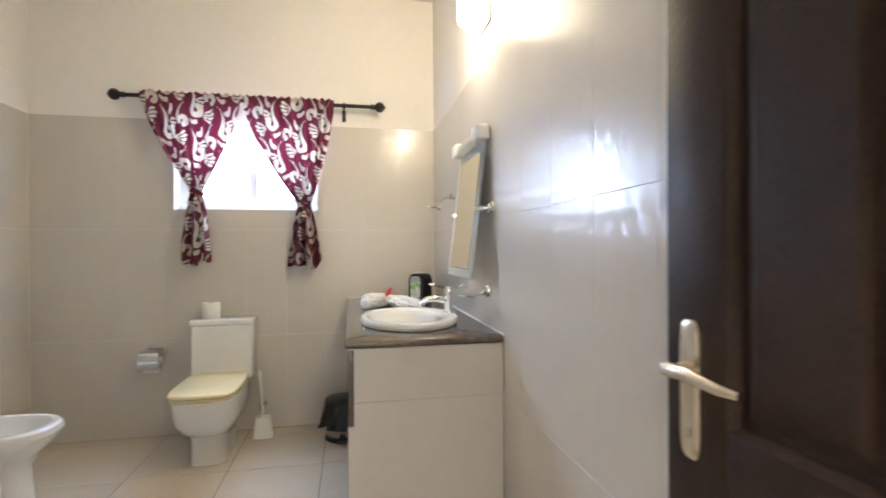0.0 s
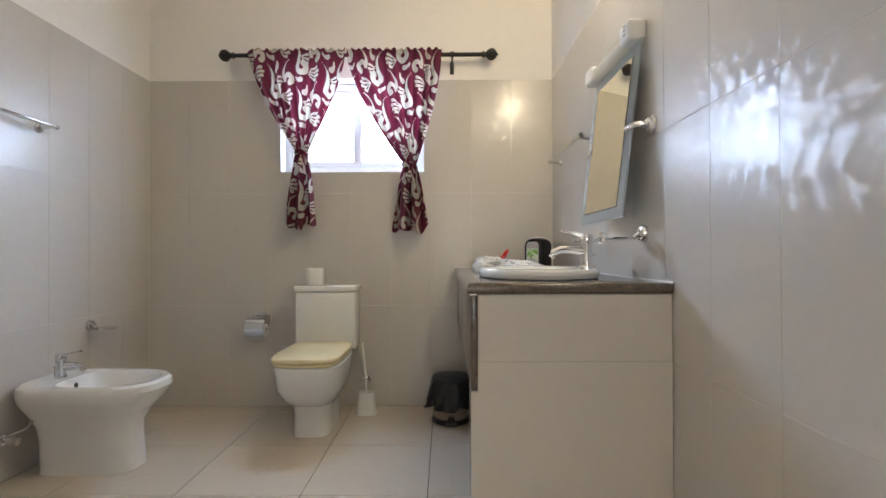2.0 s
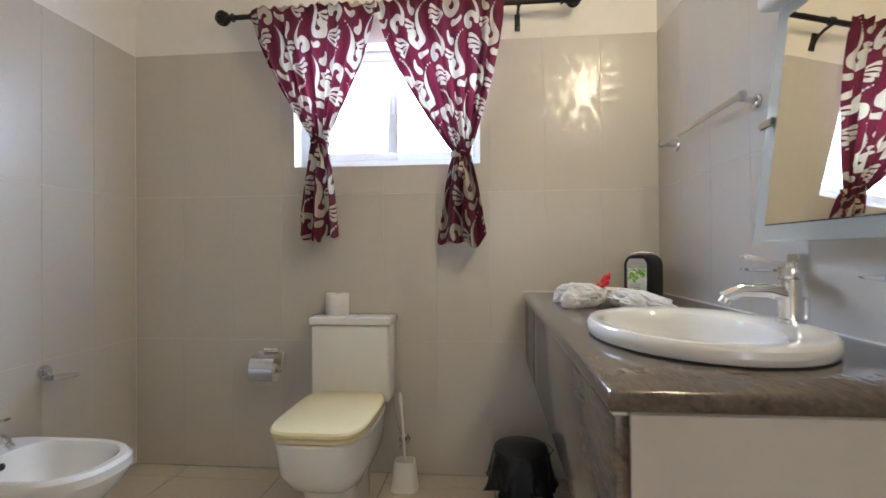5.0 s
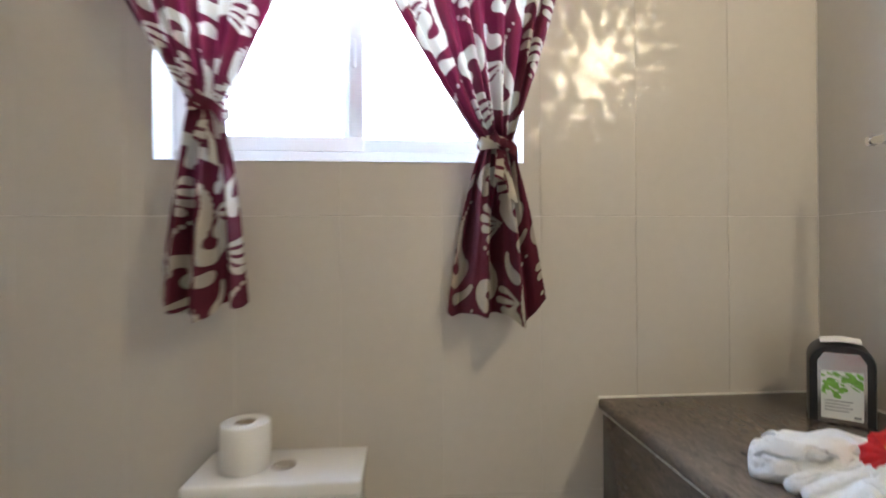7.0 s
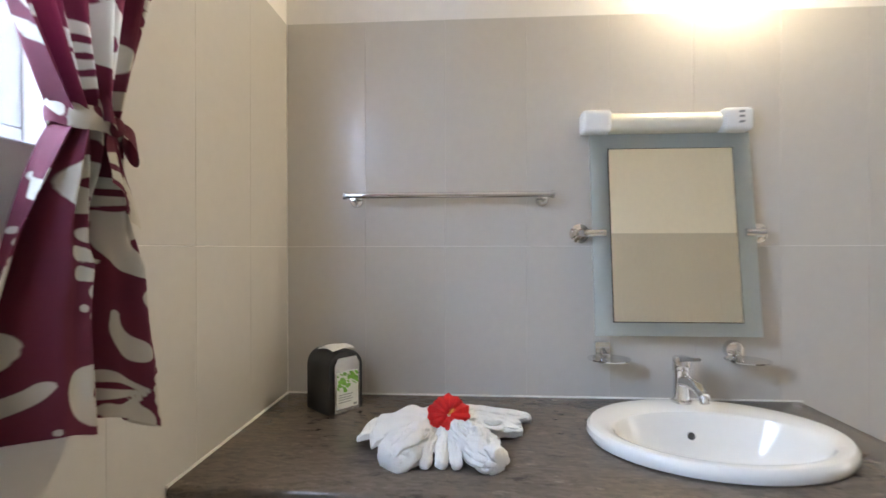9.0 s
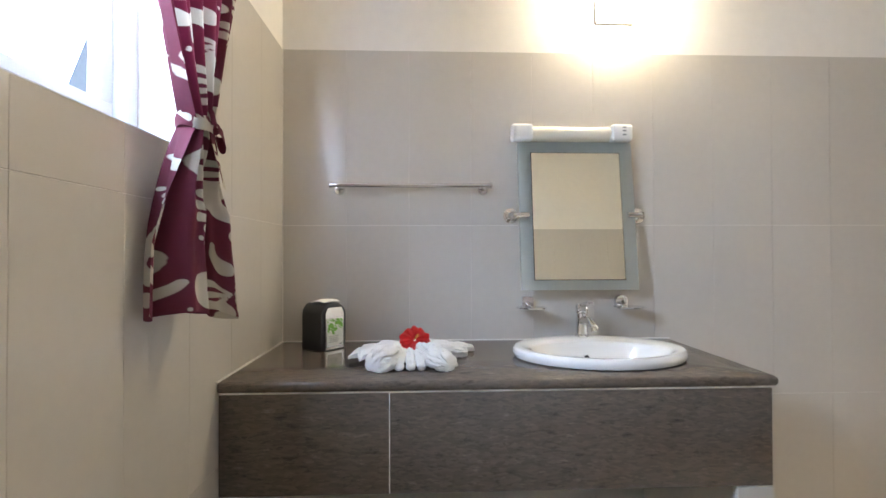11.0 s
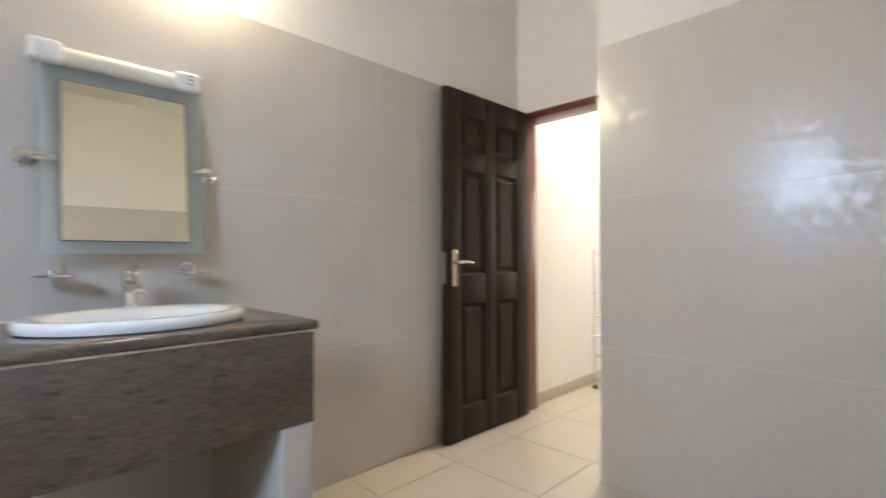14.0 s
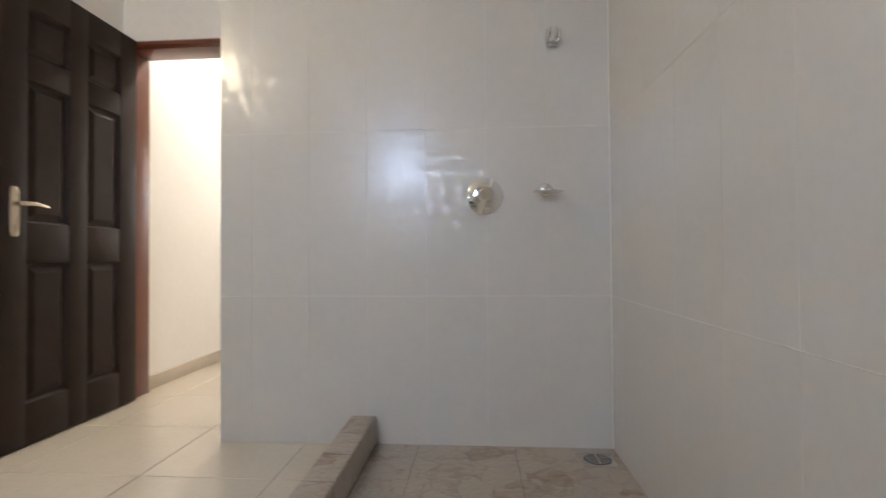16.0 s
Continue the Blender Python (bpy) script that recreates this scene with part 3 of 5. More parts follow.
inner = [Vector((ECX + EX * math.cos(2 * math.pi * i / seg), ECY + EY * math.sin(2 * math.pi * i / seg), 0)) for i in range(seg)]


def lift(ring, z, inset=0.0):
    return [Vector((min(max(p.x, xs0 + inset), xs1), min(max(p.y, ys0 + inset), ys1), z)) for p in ring]


z0, z1 = CZ - 0.030, CZ
loft(bm, [lift(inner, z0), lift(outer, z0, 0.006), lift(outer, z0 + 0.006, 0.001), lift(outer, (z0 + z1) / 2, 0.0), lift(outer, z1 - 0.008, 0.001), lift(outer, z1 - 0.003, 0.004), lift(outer, z1, 0.010), lift(inner, z1), lift(inner, z0)], False, False)
part("slab", bm, GRANITE, top)
bm = B()
box(bm, -0.620, -0.003, -0.006, -0.0005, CZ, CZ + 0.004)
box(bm, -0.006, -0.0005, CY, -0.006, CZ, CZ + 0.004)
part("sealant_bead", bm, CAULK, top, "white sealant bead", smooth=False)

# basin
bas = thing("washbasin", (ECX, ECY, CZ), "white oval ceramic drop-in washbasin in the granite counter", "washbasin")
bm = B()
ell = lambda a, b, z, ox=0.0: squircle(ECX + 0.86 * ox, ECY, 0.86 * a, b, z, 2.0, 64)
loft(bm, [ell(0.245, 0.272, CZ + 0.001), ell(0.258, 0.290, CZ + 0.004), ell(0.263, 0.296, CZ + 0.016), ell(0.261, 0.294, CZ + 0.028), ell(0.254, 0.287, CZ + 0.035), ell(0.240, 0.272, CZ + 0.037), ell(0.205, 0.246, CZ + 0.033, -0.022), ell(0.192, 0.236, CZ + 0.026, -0.030), ell(0.183, 0.226, CZ + 0.005, -0.032), ell(0.170, 0.205, CZ - 0.05, -0.03), ell(0.135, 0.16, CZ - 0.095, -0.025), ell(0.07, 0.08, CZ - 0.122, -0.02), ell(0.022, 0.022, CZ - 0.128, -0.02)], False, True)
part("bowl", bm, CERAMIC, bas)
bm = lathe(B(), [(0, 0.006), (0.015, 0.006), (0.022, 0.003), (0.023, 0), (0.02, -0.003)], Matrix.Translation((ECX - 0.02, ECY, CZ - 0.126)), 24)
part("drain_ring", bm, CHROME, bas, "chrome drain")
# no hole is cut: a black disc paints its shaded inside
bm = lathe(B(), [(0, 0.001), (0.008, 0.001), (0.010, 0)], turn_to((ECX + 0.112, ECY, CZ - 0.03), (-1, 0, 0.35)), 16)
part("overflow_shade_disc", bm, EDGE_AND_HOLE_BLACK, bas)


def mixer_tap(name, p, out, up, reach, label, spout_drop=0.0, scale=1.0, bidet=False):
    """Single-lever mixer at p: body, angled spout along out, flat lever on top."""
    t = thing(name, p, label, "tap")
    p, o = Vector(p), Vector(out).normalized()
    s = scale
    side = Vector((-o.y, o.x, 0))
    bm = lathe(B(), [(0.0, 0), (0.027 * s, 0), (0.027 * s, 0.006), (0.022 * s, 0.010), (0.021 * s, up - 0.012), (0.0225 * s, up - 0.004), (0.0225 * s, up), (0, up)], Matrix.Translation(p), 28)
    part("body", bm, CHROME, t)
    bm = B()
    base = p + Vector((0, 0, up * 0.62))
    tube(bm, [base, base + o * reach * 0.35 + Vector((0, 0, 0.012)), base + o * reach * 0.75 + Vector((0, 0, 0.012)), base + o * reach + Vector((0, 0, -0.004 - spout_drop))], 0.014 * s, 16, [0.017 * s, 0.016 * s, 0.0145 * s, 0.013 * s])
    sp = part("spout", bm, CHROME, t)
    bm = rod(B(), base + o * (reach - 0.008) + Vector((0, 0, -0.002 - spout_drop)), base + o * (reach + (0.014 if bidet else 0.002)) + Vector((0, 0, -0.018 - spout_drop)), 0.0115 * s)
    part("aerator", bm, STEEL, sp)
    bm = lathe(B(), [(0.0225 * s, 0.001), (0.024 * s, 0.006), (0.024 * s, 0.030 * s), (0.020 * s, 0.036 * s), (0, 0.037 * s)], Matrix.Translation(p + Vector((0, 0, up))), 28)
    cap = part("cartridge_cap", bm, CHROME, t)
    bm = B()
    q = p + Vector((0, 0, up + 0.028 * s))
    rings = []
    for f, w, z, h in ((0.0, 0.014, 0.0, 0.007), (0.35, 0.013, 0.008, 0.006), (0.7, 0.012, 0.016, 0.005), (1.0, 0.010, 0.020, 0.004)):
        c = q + o * (0.012 + f * 0.085 * s) + Vector((0, 0, z))
        rings.append([c + side * w + Vector((0, 0, h)), c - side * w + Vector((0, 0, h)), c - side * w - Vector((0, 0, h)), c + side * w - Vector((0, 0, h))])
    loft(bm, rings)
    bmesh.ops.bevel(bm, geom=list(bm.edges), offset=0.0018, segments=2, affect="EDGES")
    part("lever", bm, CHROME, cap)
    bm = rod(B(), p - o * 0.030 + Vector((0, 0, 0.0)), p - o * 0.030 + Vector((0, 0, 0.045)), 0.0022, seg=8)
    lathe(bm, [(0, 0), (0.005, 0.002), (0.005, 0.008), (0, 0.010)], Matrix.Translation(p - o * 0.030 + Vector((0, 0, 0.044))), 10)
    part("pop_up_knob", bm, CHROME, t)
    return t


mixer_tap("basin_tap", (-0.138, -1.188, CZ + 0.036), (-1, 0.0, 0), 0.092, 0.135, "chrome single-lever mixer tap on the basin rim")

# ---- wall accessories ----
def escutcheon(bm, p, d, r=0.026, depth=0.018):
    return lathe(bm, [(0, 0.0), (r, 0.0), (r, depth * 0.45), (r * 0.86, depth * 0.8), (r * 0.55, depth), (0, depth)], turn_to(p, d), 28)


def towel_rail(x_wall, x_bar, y0, y1, z, label):
    t = thing("towel_rail", (x_wall, (y0 + y1) / 2, z), label, "towel rail", "towel rails")
    s = 1 if x_bar > x_wall else -1
    bm = tube(B(), [(x_bar, y0, z), (x_bar, y1, z)], 0.0095, 18)
    part("bar", bm, CHROME, t)
    for y in (y0 + 0.025, y1 - 0.025):
        bm = rod(B(), (x_wall, y, z - 0.012), (x_bar + s * 0.004, y, z - 0.004), 0.008)
        escutcheon(bm, (x_wall, y, z - 0.012), (s, 0, 0), 0.021, 0.014)
        part("bracket", bm, CHROME, t)
    for y in (y0, y1):
        bm = rod(B(), (x_bar, y - 0.004, z), (x_bar, y + 0.004, z), 0.0125)
        part("end_cap", bm, CHROME, t)
    return t


towel_rail(0.0, -0.058, -0.845, -0.206, 1.504, "slim chrome towel rail on the tiles beside the mirror")
towel_rail(XL, XL + 0.070, -1.44, -0.812, 1.560, "slim chrome towel rail on the tiles above the bidet")


def soap_dish(p, d, square, label):
    """Wall boss with a thin leaf-shaped metal dish in front of it."""
    t = thing("soap_dish", p, label, "soap dish", "wall dishes")
    p, d = Vector(p), Vector(d)
    side = Vector((-d.y, d.x, 0))
    bm = B()
    if square:
        m = turn_to(p + d * 0.012, d)
        r = bmesh.ops.create_cube(bm, size=1, matrix=m @ Matrix.Diagonal((0.044, 0.044, 0.024, 1)))
        bmesh.ops.bevel(bm, geom=list(bm.edges), offset=0.003, segments=2, affect="EDGES")
    else:
        escutcheon(bm, p, d, 0.029, 0.022)
    part("boss", bm, CHROME, t)
    bm = rod(B(), p + d * 0.018, p + d * 0.04 + Vector((0, 0, -0.016)), 0.008)
    part("stem", bm, CHROME, t)
    bm = B()
    c = p + d * 0.085 + Vector((0, 0, -0.022))
    rings = []
    for z, k in ((0.0, 0.7), (0.004, 0.97), (0.008, 1.0), (0.0075, 0.95), (0.004, 0.6)):
        rings.append([c + d * 0.055 * k * math.cos(a) + side * 0.062 * k * math.sin(a) + Vector((0, 0, z)) for a in [2 * math.pi * i / 36 for i in range(36)]])
    loft(bm, rings)
    part("dish", bm, CHROME, t)
    return t


soap_dish((0, -1.003, 1.030), (-1, 0, 0), True, "square-mounted chrome dish beside the mirror")
soap_dish((0, -1.398, 1.030), (-1, 0, 0), False, "round-mounted chrome soap dish beside the mirror")
soap_dish((XL, -0.512, 0.590), (1, 0, 0), False, "round-mounted chrome soap dish above the bidet")
soap_dish((-2.299, YS, 1.078), (0, 1, 0), False, "chrome soap dish on the shower wall")

# ---- mirror and its lamp ----
mir = thing("mirror", (-0.1, -1.177, 1.06), "tilted rectangular mirror on a frosted glass panel", "mirror")
za, zb = 1.084, 1.690
xa = lambda z: -0.061 - (1.383 - z) * 0.119


def slab_on_tilt(bm, y0, y1, z0, z1, off, thick, bevel=0.0015):
    n = Vector((-1, 0, 0.119)).normalized()
    def pt(y, z, o):
        return Vector((xa(z), y, z)) + n * o
    rings = [[pt(y0, z0, o), pt(y1, z0, o), pt(y1, z1, o), pt(y0, z1, o)] for o in (off, off + thick)]
    loft(bm, rings)
    if bevel:
        bmesh.ops.bevel(bm, geom=list(bm.edges), offset=bevel, segments=1, affect="EDGES")
    return bm


part("glass_panel", slab_on_tilt(B(), -1.436, -0.962, za, zb, -0.008, 0.007), FROST, mir, "frosted pale green glass border")
part("dark_edge", slab_on_tilt(B(), -1.3835, -1.0135, 1.1225, 1.6445, -0.0006, 0.0012, 0), EDGE_AND_HOLE_BLACK, mir, smooth=False)
part("mirror_glass", slab_on_tilt(B(), -1.381, -1.016, 1.125, 1.642, 0.0004, 0.0022, 0), MIRROR, mir, "silvered mirror glass", smooth=False)
for y, s in ((-0.935, 1), (-1.470, -1)):
    bm = B()
    lathe(bm, [(0, 0), (0.030, 0), (0.030, 0.007), (0.022, 0.012), (0.021, 0.02), (0.014, 0.026), (0, 0.026)], turn_to((0, y, 1.386), (-1, 0, 0)), 28)
    tube(bm, [(-0.02, y, 1.386), (-0.040, y, 1.386), (-0.054, y - s * 0.008, 1.386), (-0.058, y - s * 0.03, 1.386)], 0.010, 14)
    rod(bm, (-0.058, y - s * 0.012, 1.386), (-0.060, y - s * 0.066, 1.386), 0.012)
    part("pivot_arm", bm, CHROME, mir, "chrome pivot arm")
lampm = thing("mirror_lamp", (-0.05, -1.177, 1.685), "white plastic shaver light over the mirror, switched off", "wall lamp")
bm = box(B(), -0.022, -0.002, -1.424, -0.936, 1.692, 1.753, 0.005)
part("base", bm, WHITE_PLASTIC, lampm)
for y0, y1 in ((-1.430, -1.342), (-1.020, -0.932)):
    bm = B()
    box(bm, -0.066, -0.008, y0, y1, 1.688, 1.757, 0.014, 4)
    part("end_cap", bm, WHITE_PLASTIC, lampm)
bm = B()
loft(bm, [[Vector((-0.010 - 0.048 * (math.cos(a)), y, 1.7225 + 0.032 * math.sin(a))) for a in [math.pi * (i / 20 - 0.5) for i in range(21)]] for y in (-1.3425, -1.0195)])
part("cover", bm, TUBE, lampm, "ribbed cream diffuser cover")
bm = B()
for z in (1.742, 1.728, 1.712):
    box(bm, -0.0672, -0.0658, -1.40, -1.385, z - 0.003, z + 0.003)
part("socket_marks", bm, INK, lampm, smooth=False)

# ---- warm wall lamp above the mirror ----
wl = thing("wall_lamp", (0.0, -1.375, 2.19), "lit glass wall lamp above the mirror", "wall lamp")
LY, LZ0, LZ1 = -1.375, 2.205, 2.365
bm = box(B(), -0.016, 0.002, LY - 0.080, LY + 0.080, LZ0 - 0.014, LZ1 + 0.014, 0.005)
part("back_plate", bm, WHITE_PLASTIC, wl)
bow = [(math.cos(a), math.sin(a)) for a in [math.pi * (i / 24 - 0.5) for i in range(25)]]
bm = B()
loft(bm, [[Vector((-0.0165 - 0.112 * k * c, LY + 0.068 * k * q, z)) for c, q in bow] for z, k in ((LZ0, 0.90), (LZ0 + 0.004, 0.97), (LZ0 + 0.012, 1.0), (LZ1 - 0.012, 1.0), (LZ1 - 0.004, 0.97), (LZ1, 0.90))])
part("shade", bm, LAMP_GLOW, wl, "glowing warm glass shade")

hl = thing("ceiling_lamp", (-0.55, -4.5, HC), "lit round hallway ceiling lamp", "ceiling lamp")
bm = lathe(B(), [(0, 0), (0.17, 0), (0.17, -0.03), (0.155, -0.04), (0, -0.04)], Matrix.Translation((-0.55, -4.5, HC)), 36)
part("pan", bm, WHITE_PLASTIC, hl)
bm = lathe(B(), [(0.15, -0.041), (0.145, -0.07), (0.10, -0.10), (0, -0.115)], Matrix.Translation((-0.55, -4.5, HC)), 36)
part("diffuser", bm, HALL_GLOW, hl, "glowing opal diffuser")

# ---- toilet ----
TX = -1.402
wc = thing("toilet", (TX, -0.3, 0.0), "white close-coupled toilet with a cream plastic lid", "toilet")
bm = B()
loft(bm, [
    squircle(TX, -0.335, 0.100, 0.190, 0.0, 4.5), squircle(TX, -0.335, 0.100, 0.190, 0.02, 4.5),
    squircle(TX, -0.335, 0.098, 0.188, 0.12, 4.5), squircle(TX, -0.340, 0.106, 0.200, 0.165, 4.0),
    squircle(TX, -0.362, 0.145, 0.245, 0.205, 3.5), squircle(TX, -0.378, 0.170, 0.276, 0.265, 3.4),
    squircle(TX, -0.383, 0.177, 0.284, 0.35, 3.4), squircle(TX, -0.385, 0.179, 0.287, 0.385, 3.6),
    squircle(TX, -0.385, 0.174, 0.282, 0.393, 3.6), squircle(TX, -0.385, 0.120, 0.20, 0.394, 3.2)])
part("bowl", bm, CERAMIC, wc)
bm = B()
loft(bm, [squircle(TX, -0.415, 0.172, 0.252, 0.396, 4.2), squircle(TX, -0.415, 0.177, 0.257, 0.401, 4.2), squircle(TX, -0.415, 0.177, 0.257, 0.409, 4.2), squircle(TX, -0.415, 0.172, 0.252, 0.414, 4.2)])
part("seat_ring", bm, CREAM, wc, "cream seat ring")
bm = B()
loft(bm, [squircle(TX, -0.415, 0.174, 0.254, 0.415, 4.6), squircle(TX, -0.415, 0.180, 0.260, 0.419, 4.6), squircle(TX, -0.415, 0.180, 0.260, 0.430, 4.6), squircle(TX, -0.415, 0.174, 0.254, 0.438, 4.6), squircle(TX, -0.415, 0.160, 0.240, 0.441, 4.4), squircle(TX, -0.415, 0.07, 0.12, 0.4425, 3.2)])
part("lid", bm, CREAM, wc, "closed cream plastic lid")
bm = box(B(), TX - 0.180, TX + 0.180, -0.180, -0.006, 0.392, 0.735, 0.014, 3)
part("cistern", bm, CERAMIC, wc)
bm = box(B(), TX - 0.187, TX + 0.187, -0.188, -0.004, 0.737, 0.772, 0.007, 3)
lid = part("cistern_lid", bm, CERAMIC, wc)
bm = lathe(B(), [(0, 0.004), (0.019, 0.004), (0.021, 0.002), (0.026, 0.002), (0.027, -0.001)], Matrix.Translation((TX + 0.005, -0.10, 0.772)), 28)
part("flush_button", bm, CHROME, lid, "chrome flush button")
for s in (-1, 1):
    bm = rod(B(), (TX + s * 0.075 - 0.02, -0.172, 0.425), (TX + s * 0.075 + 0.02, -0.172, 0.425), 0.011)
    part("hinge", bm, CREAM, wc)


def stop_valve(p, d, up_to, label):
    v = thing("stop_valve", p, label, "valve", "stop valves")
    p, d = Vector(p), Vector(d)
    bm = escutcheon(B(), p, d, 0.027, 0.012)
    rod(bm, p, p + d * 0.05, 0.011)
    part("body", bm, CHROME, v)
    bm = lathe(B(), [(0, 0), (0.017, 0), (0.019, 0.008), (0.017, 0.02), (0, 0.024)], turn_to(p + d * 0.048, d + Vector((0, 0, -0.2))), 14)
    part("knob", bm, CHROME, v)
    q = p + d * 0.03
    e = Vector(up_to)
    bm = tube(B(), [q, q + Vector((0, 0, 0.02)), q.lerp(e, 0.35) + d * 0.03, q.lerp(e, 0.75) + d * 0.015, e], 0.0055, 10)
    part("hose", bm, HOSE, v, "braided supply hose")


stop_valve((-1.185, 0.0, 0.165), (0, -1, 0), (-1.235, -0.03, 0.385), "chrome stop valve with hose beside the toilet")
stop_valve((XL, -1.005, 0.175), (1, 0, 0), (XL + 0.10, -0.93, 0.30), "chrome stop valve with hose behind the bidet")

# spare roll on the cistern
def paper_roll(bm, m, r, rc, w):
    return lathe(bm, [(rc, -w / 2), (r - 0.002, -w / 2), (r, -w / 2 + 0.003), (r, w / 2 - 0.003), (r - 0.002, w / 2), (rc, w / 2), (rc - 0.0015, w / 2 - 0.001), (rc - 0.0015, -w / 2 + 0.001), (rc, -w / 2)], m, 40)


roll = thing("toilet_roll", (-1.482, -0.10, 0.772), "spare white toilet roll standing on the cistern", "toilet roll")
part("paper", paper_roll(B(), Matrix.Translation((-1.482, -0.10, 0.8235)), 0.054, 0.022, 0.102), PAPER, roll)
bm = lathe(B(), [(0.0205, -0.0505), (0.022, -0.0505), (0.022, 0.0505), (0.0205, 0.0505), (0.0205, -0.0505)], Matrix.Translation((-1.482, -0.10, 0.8235)), 28)
part("core", bm, CARD, roll, "brown card core")

hold = thing("toilet_roll_holder", (-1.85, 0.0, 0.60), "chrome paper holder with flap and part-used roll", "paper holder")
bm = box(B(), -1.885, -1.815, -0.012, 0.0, 0.588, 0.616, 0.003)
rod(bm, (-1.90, -0.022, 0.602), (-1.79, -0.022, 0.602), 0.005)
rod(bm, (-1.85, -0.005, 0.602), (-1.85, -0.022, 0.602), 0.006)
part("bracket", bm, CHROME, hold)
bm = B()
prof = [(-0.050 - 0.059 * math.sin(a), 0.536 + 0.058 * math.cos(a)) for a in [radians(-30) + i * radians(120) / 14 for i in range(15)]] + [(-0.1095, 0.510), (-0.108, 0.482)]
loft(bm, [[Vector((x, y, z)) for y, z in prof] + [Vector((x, y + 0.0015, z - 0.0015)) for y, z in prof[::-1]] for x in (-1.915, -1.798)])
part("flap", bm, CHROME, hold, "curved chrome flap")
bm = tube(B(), [(-1.782, -0.022, 0.602), (-1.775, -0.03, 0.59), (-1.775, -0.055, 0.525), (-1.775, -0.058, 0.515), (-1.79, -0.058, 0.512), (-1.91, -0.058, 0.512)], 0.0042, 10)
part("arm", bm, CHROME, hold)
part("roll", paper_roll(B(), turn_to((-1.848, -0.058, 0.508), (1, 0, 0)), 0.043, 0.020, 0.10), PAPER, hold, "white toilet paper")
bm = B()
loft(bm, [[Vector((x, -0.058 - 0.040 * math.sin(a), 0.508 - 0.043 * math.cos(a) - dz)) for a, dz in ((0.9, 0), (0.5, 0.006), (0.25, 0.016), (0.2, 0.0165), (0.45, 0.0068), (0.85, 0.001))] for x in (-1.894, -1.85, -1.80)])
part("loose_sheet", bm, PAPER, hold)
hold.location.z -= 0.022

# toilet brush
br = thing("toilet_brush", (-1.16, -0.145, 0.0), "white plastic toilet brush standing in its holder", "toilet brush")
bm = B()
sq = lambda r, z, n=3.5: squircle(-1.16, -0.145, r, r * 0.82, z, n, 32)
loft(bm, [sq(0.062, 0.0), sq(0.060, 0.01), sq(0.046, 0.12), sq(0.045, 0.128), sq(0.041, 0.128), sq(0.042, 0.10), sq(0.05, 0.012)])
part("holder", bm, WHITE_PLASTIC, br)
bm = tube(B(), [(-1.158, -0.145, 0.05), (-1.165, -0.14, 0.20), (-1.176, -0.134, 0.34), (-1.182, -0.130, 0.40), (-1.184, -0.129, 0.425)], 0.007, 12, [0.006, 0.006, 0.007, 0.010, 0.005])
part("handle", bm, WHITE_PLASTIC, br)

# pedal bin
PX, PY = -0.652, -0.265
pb = thing("pedal_bin", (PX, PY, 0.0), "small steel pedal bin lined with a black bag", "bin")
bm = lathe(B(), [(0, 0.001), (0.108, 0.001), (0.112, 0.006), (0.112, 0.018), (0.100, 0.028), (0.0, 0.028)], Matrix.Translation((PX, PY, 0)), 40)
part("base_ring", bm, BLACK_PLASTIC, pb)
bm = lathe(B(), [(0.098, 0.026), (0.100, 0.03), (0.101, 0.255), (0.099, 0.26), (0.0, 0.258)], Matrix.Translation((PX, PY, 0)), 40)
part("body", bm, STEEL, pb, "brushed steel body")
bm = B()
rings = []
for k, (r, z, rf) in enumerate(((0.096, 0.262, 0.0), (0.110, 0.265, 0.002), (0.116, 0.24, 0.004), (0.122, 0.19, 0.007), (0.130, 0.14, 0.011), (0.139, 0.105, 0.016), (0.136, 0.102, 0.015), (0.118, 0.14, 0.006), (0.106, 0.2, 0.002))):
    ring = []
    for i in range(72):
        a = 2 * math.pi * i / 72
        w = rf * (math.sin(a * 9 + k * 0.4) + 0.6 * math.sin(a * 17 + 1.3 * k))
        ring.append(Vector((PX + (r + w) * math.cos(a), PY + (r + w) * math.sin(a), z + rf * 0.9 * math.sin(a * 5 + 1))))
    rings.append(ring)
loft(bm, rings, False, False)
part("bin_liner", bm, BIN_BAG, pb, "black plastic bag folded over the rim")
bm = lathe(B(), [(0.112, 0.268), (0.113, 0.276), (0.108, 0.286), (0.07, 0.297), (0, 0.300)], Matrix.Translation((PX, PY, 0)) @ Matrix.Rotation(radians(2.5), 4, "X"), 40)
part("lid", bm, BLACK_PLASTIC, pb, "black domed lid")
bm = box(B(), PX - 0.03, PX + 0.03, PY - 0.142, PY - 0.10, 0.010, 0.020, 0.004)
part("pedal", bm, BLACK_PLASTIC, pb)
bm = tube(B(), [(PX + 0.112, PY, 0.24), (PX + 0.135, PY - 0.01, 0.275), (PX + 0.10, PY - 0.02, 0.31), (PX + 0.02, PY - 0.02, 0.315)], 0.003, 8)
part("carry_wire", bm, STEEL, pb)
pb.scale = (1, 1, 0.90)

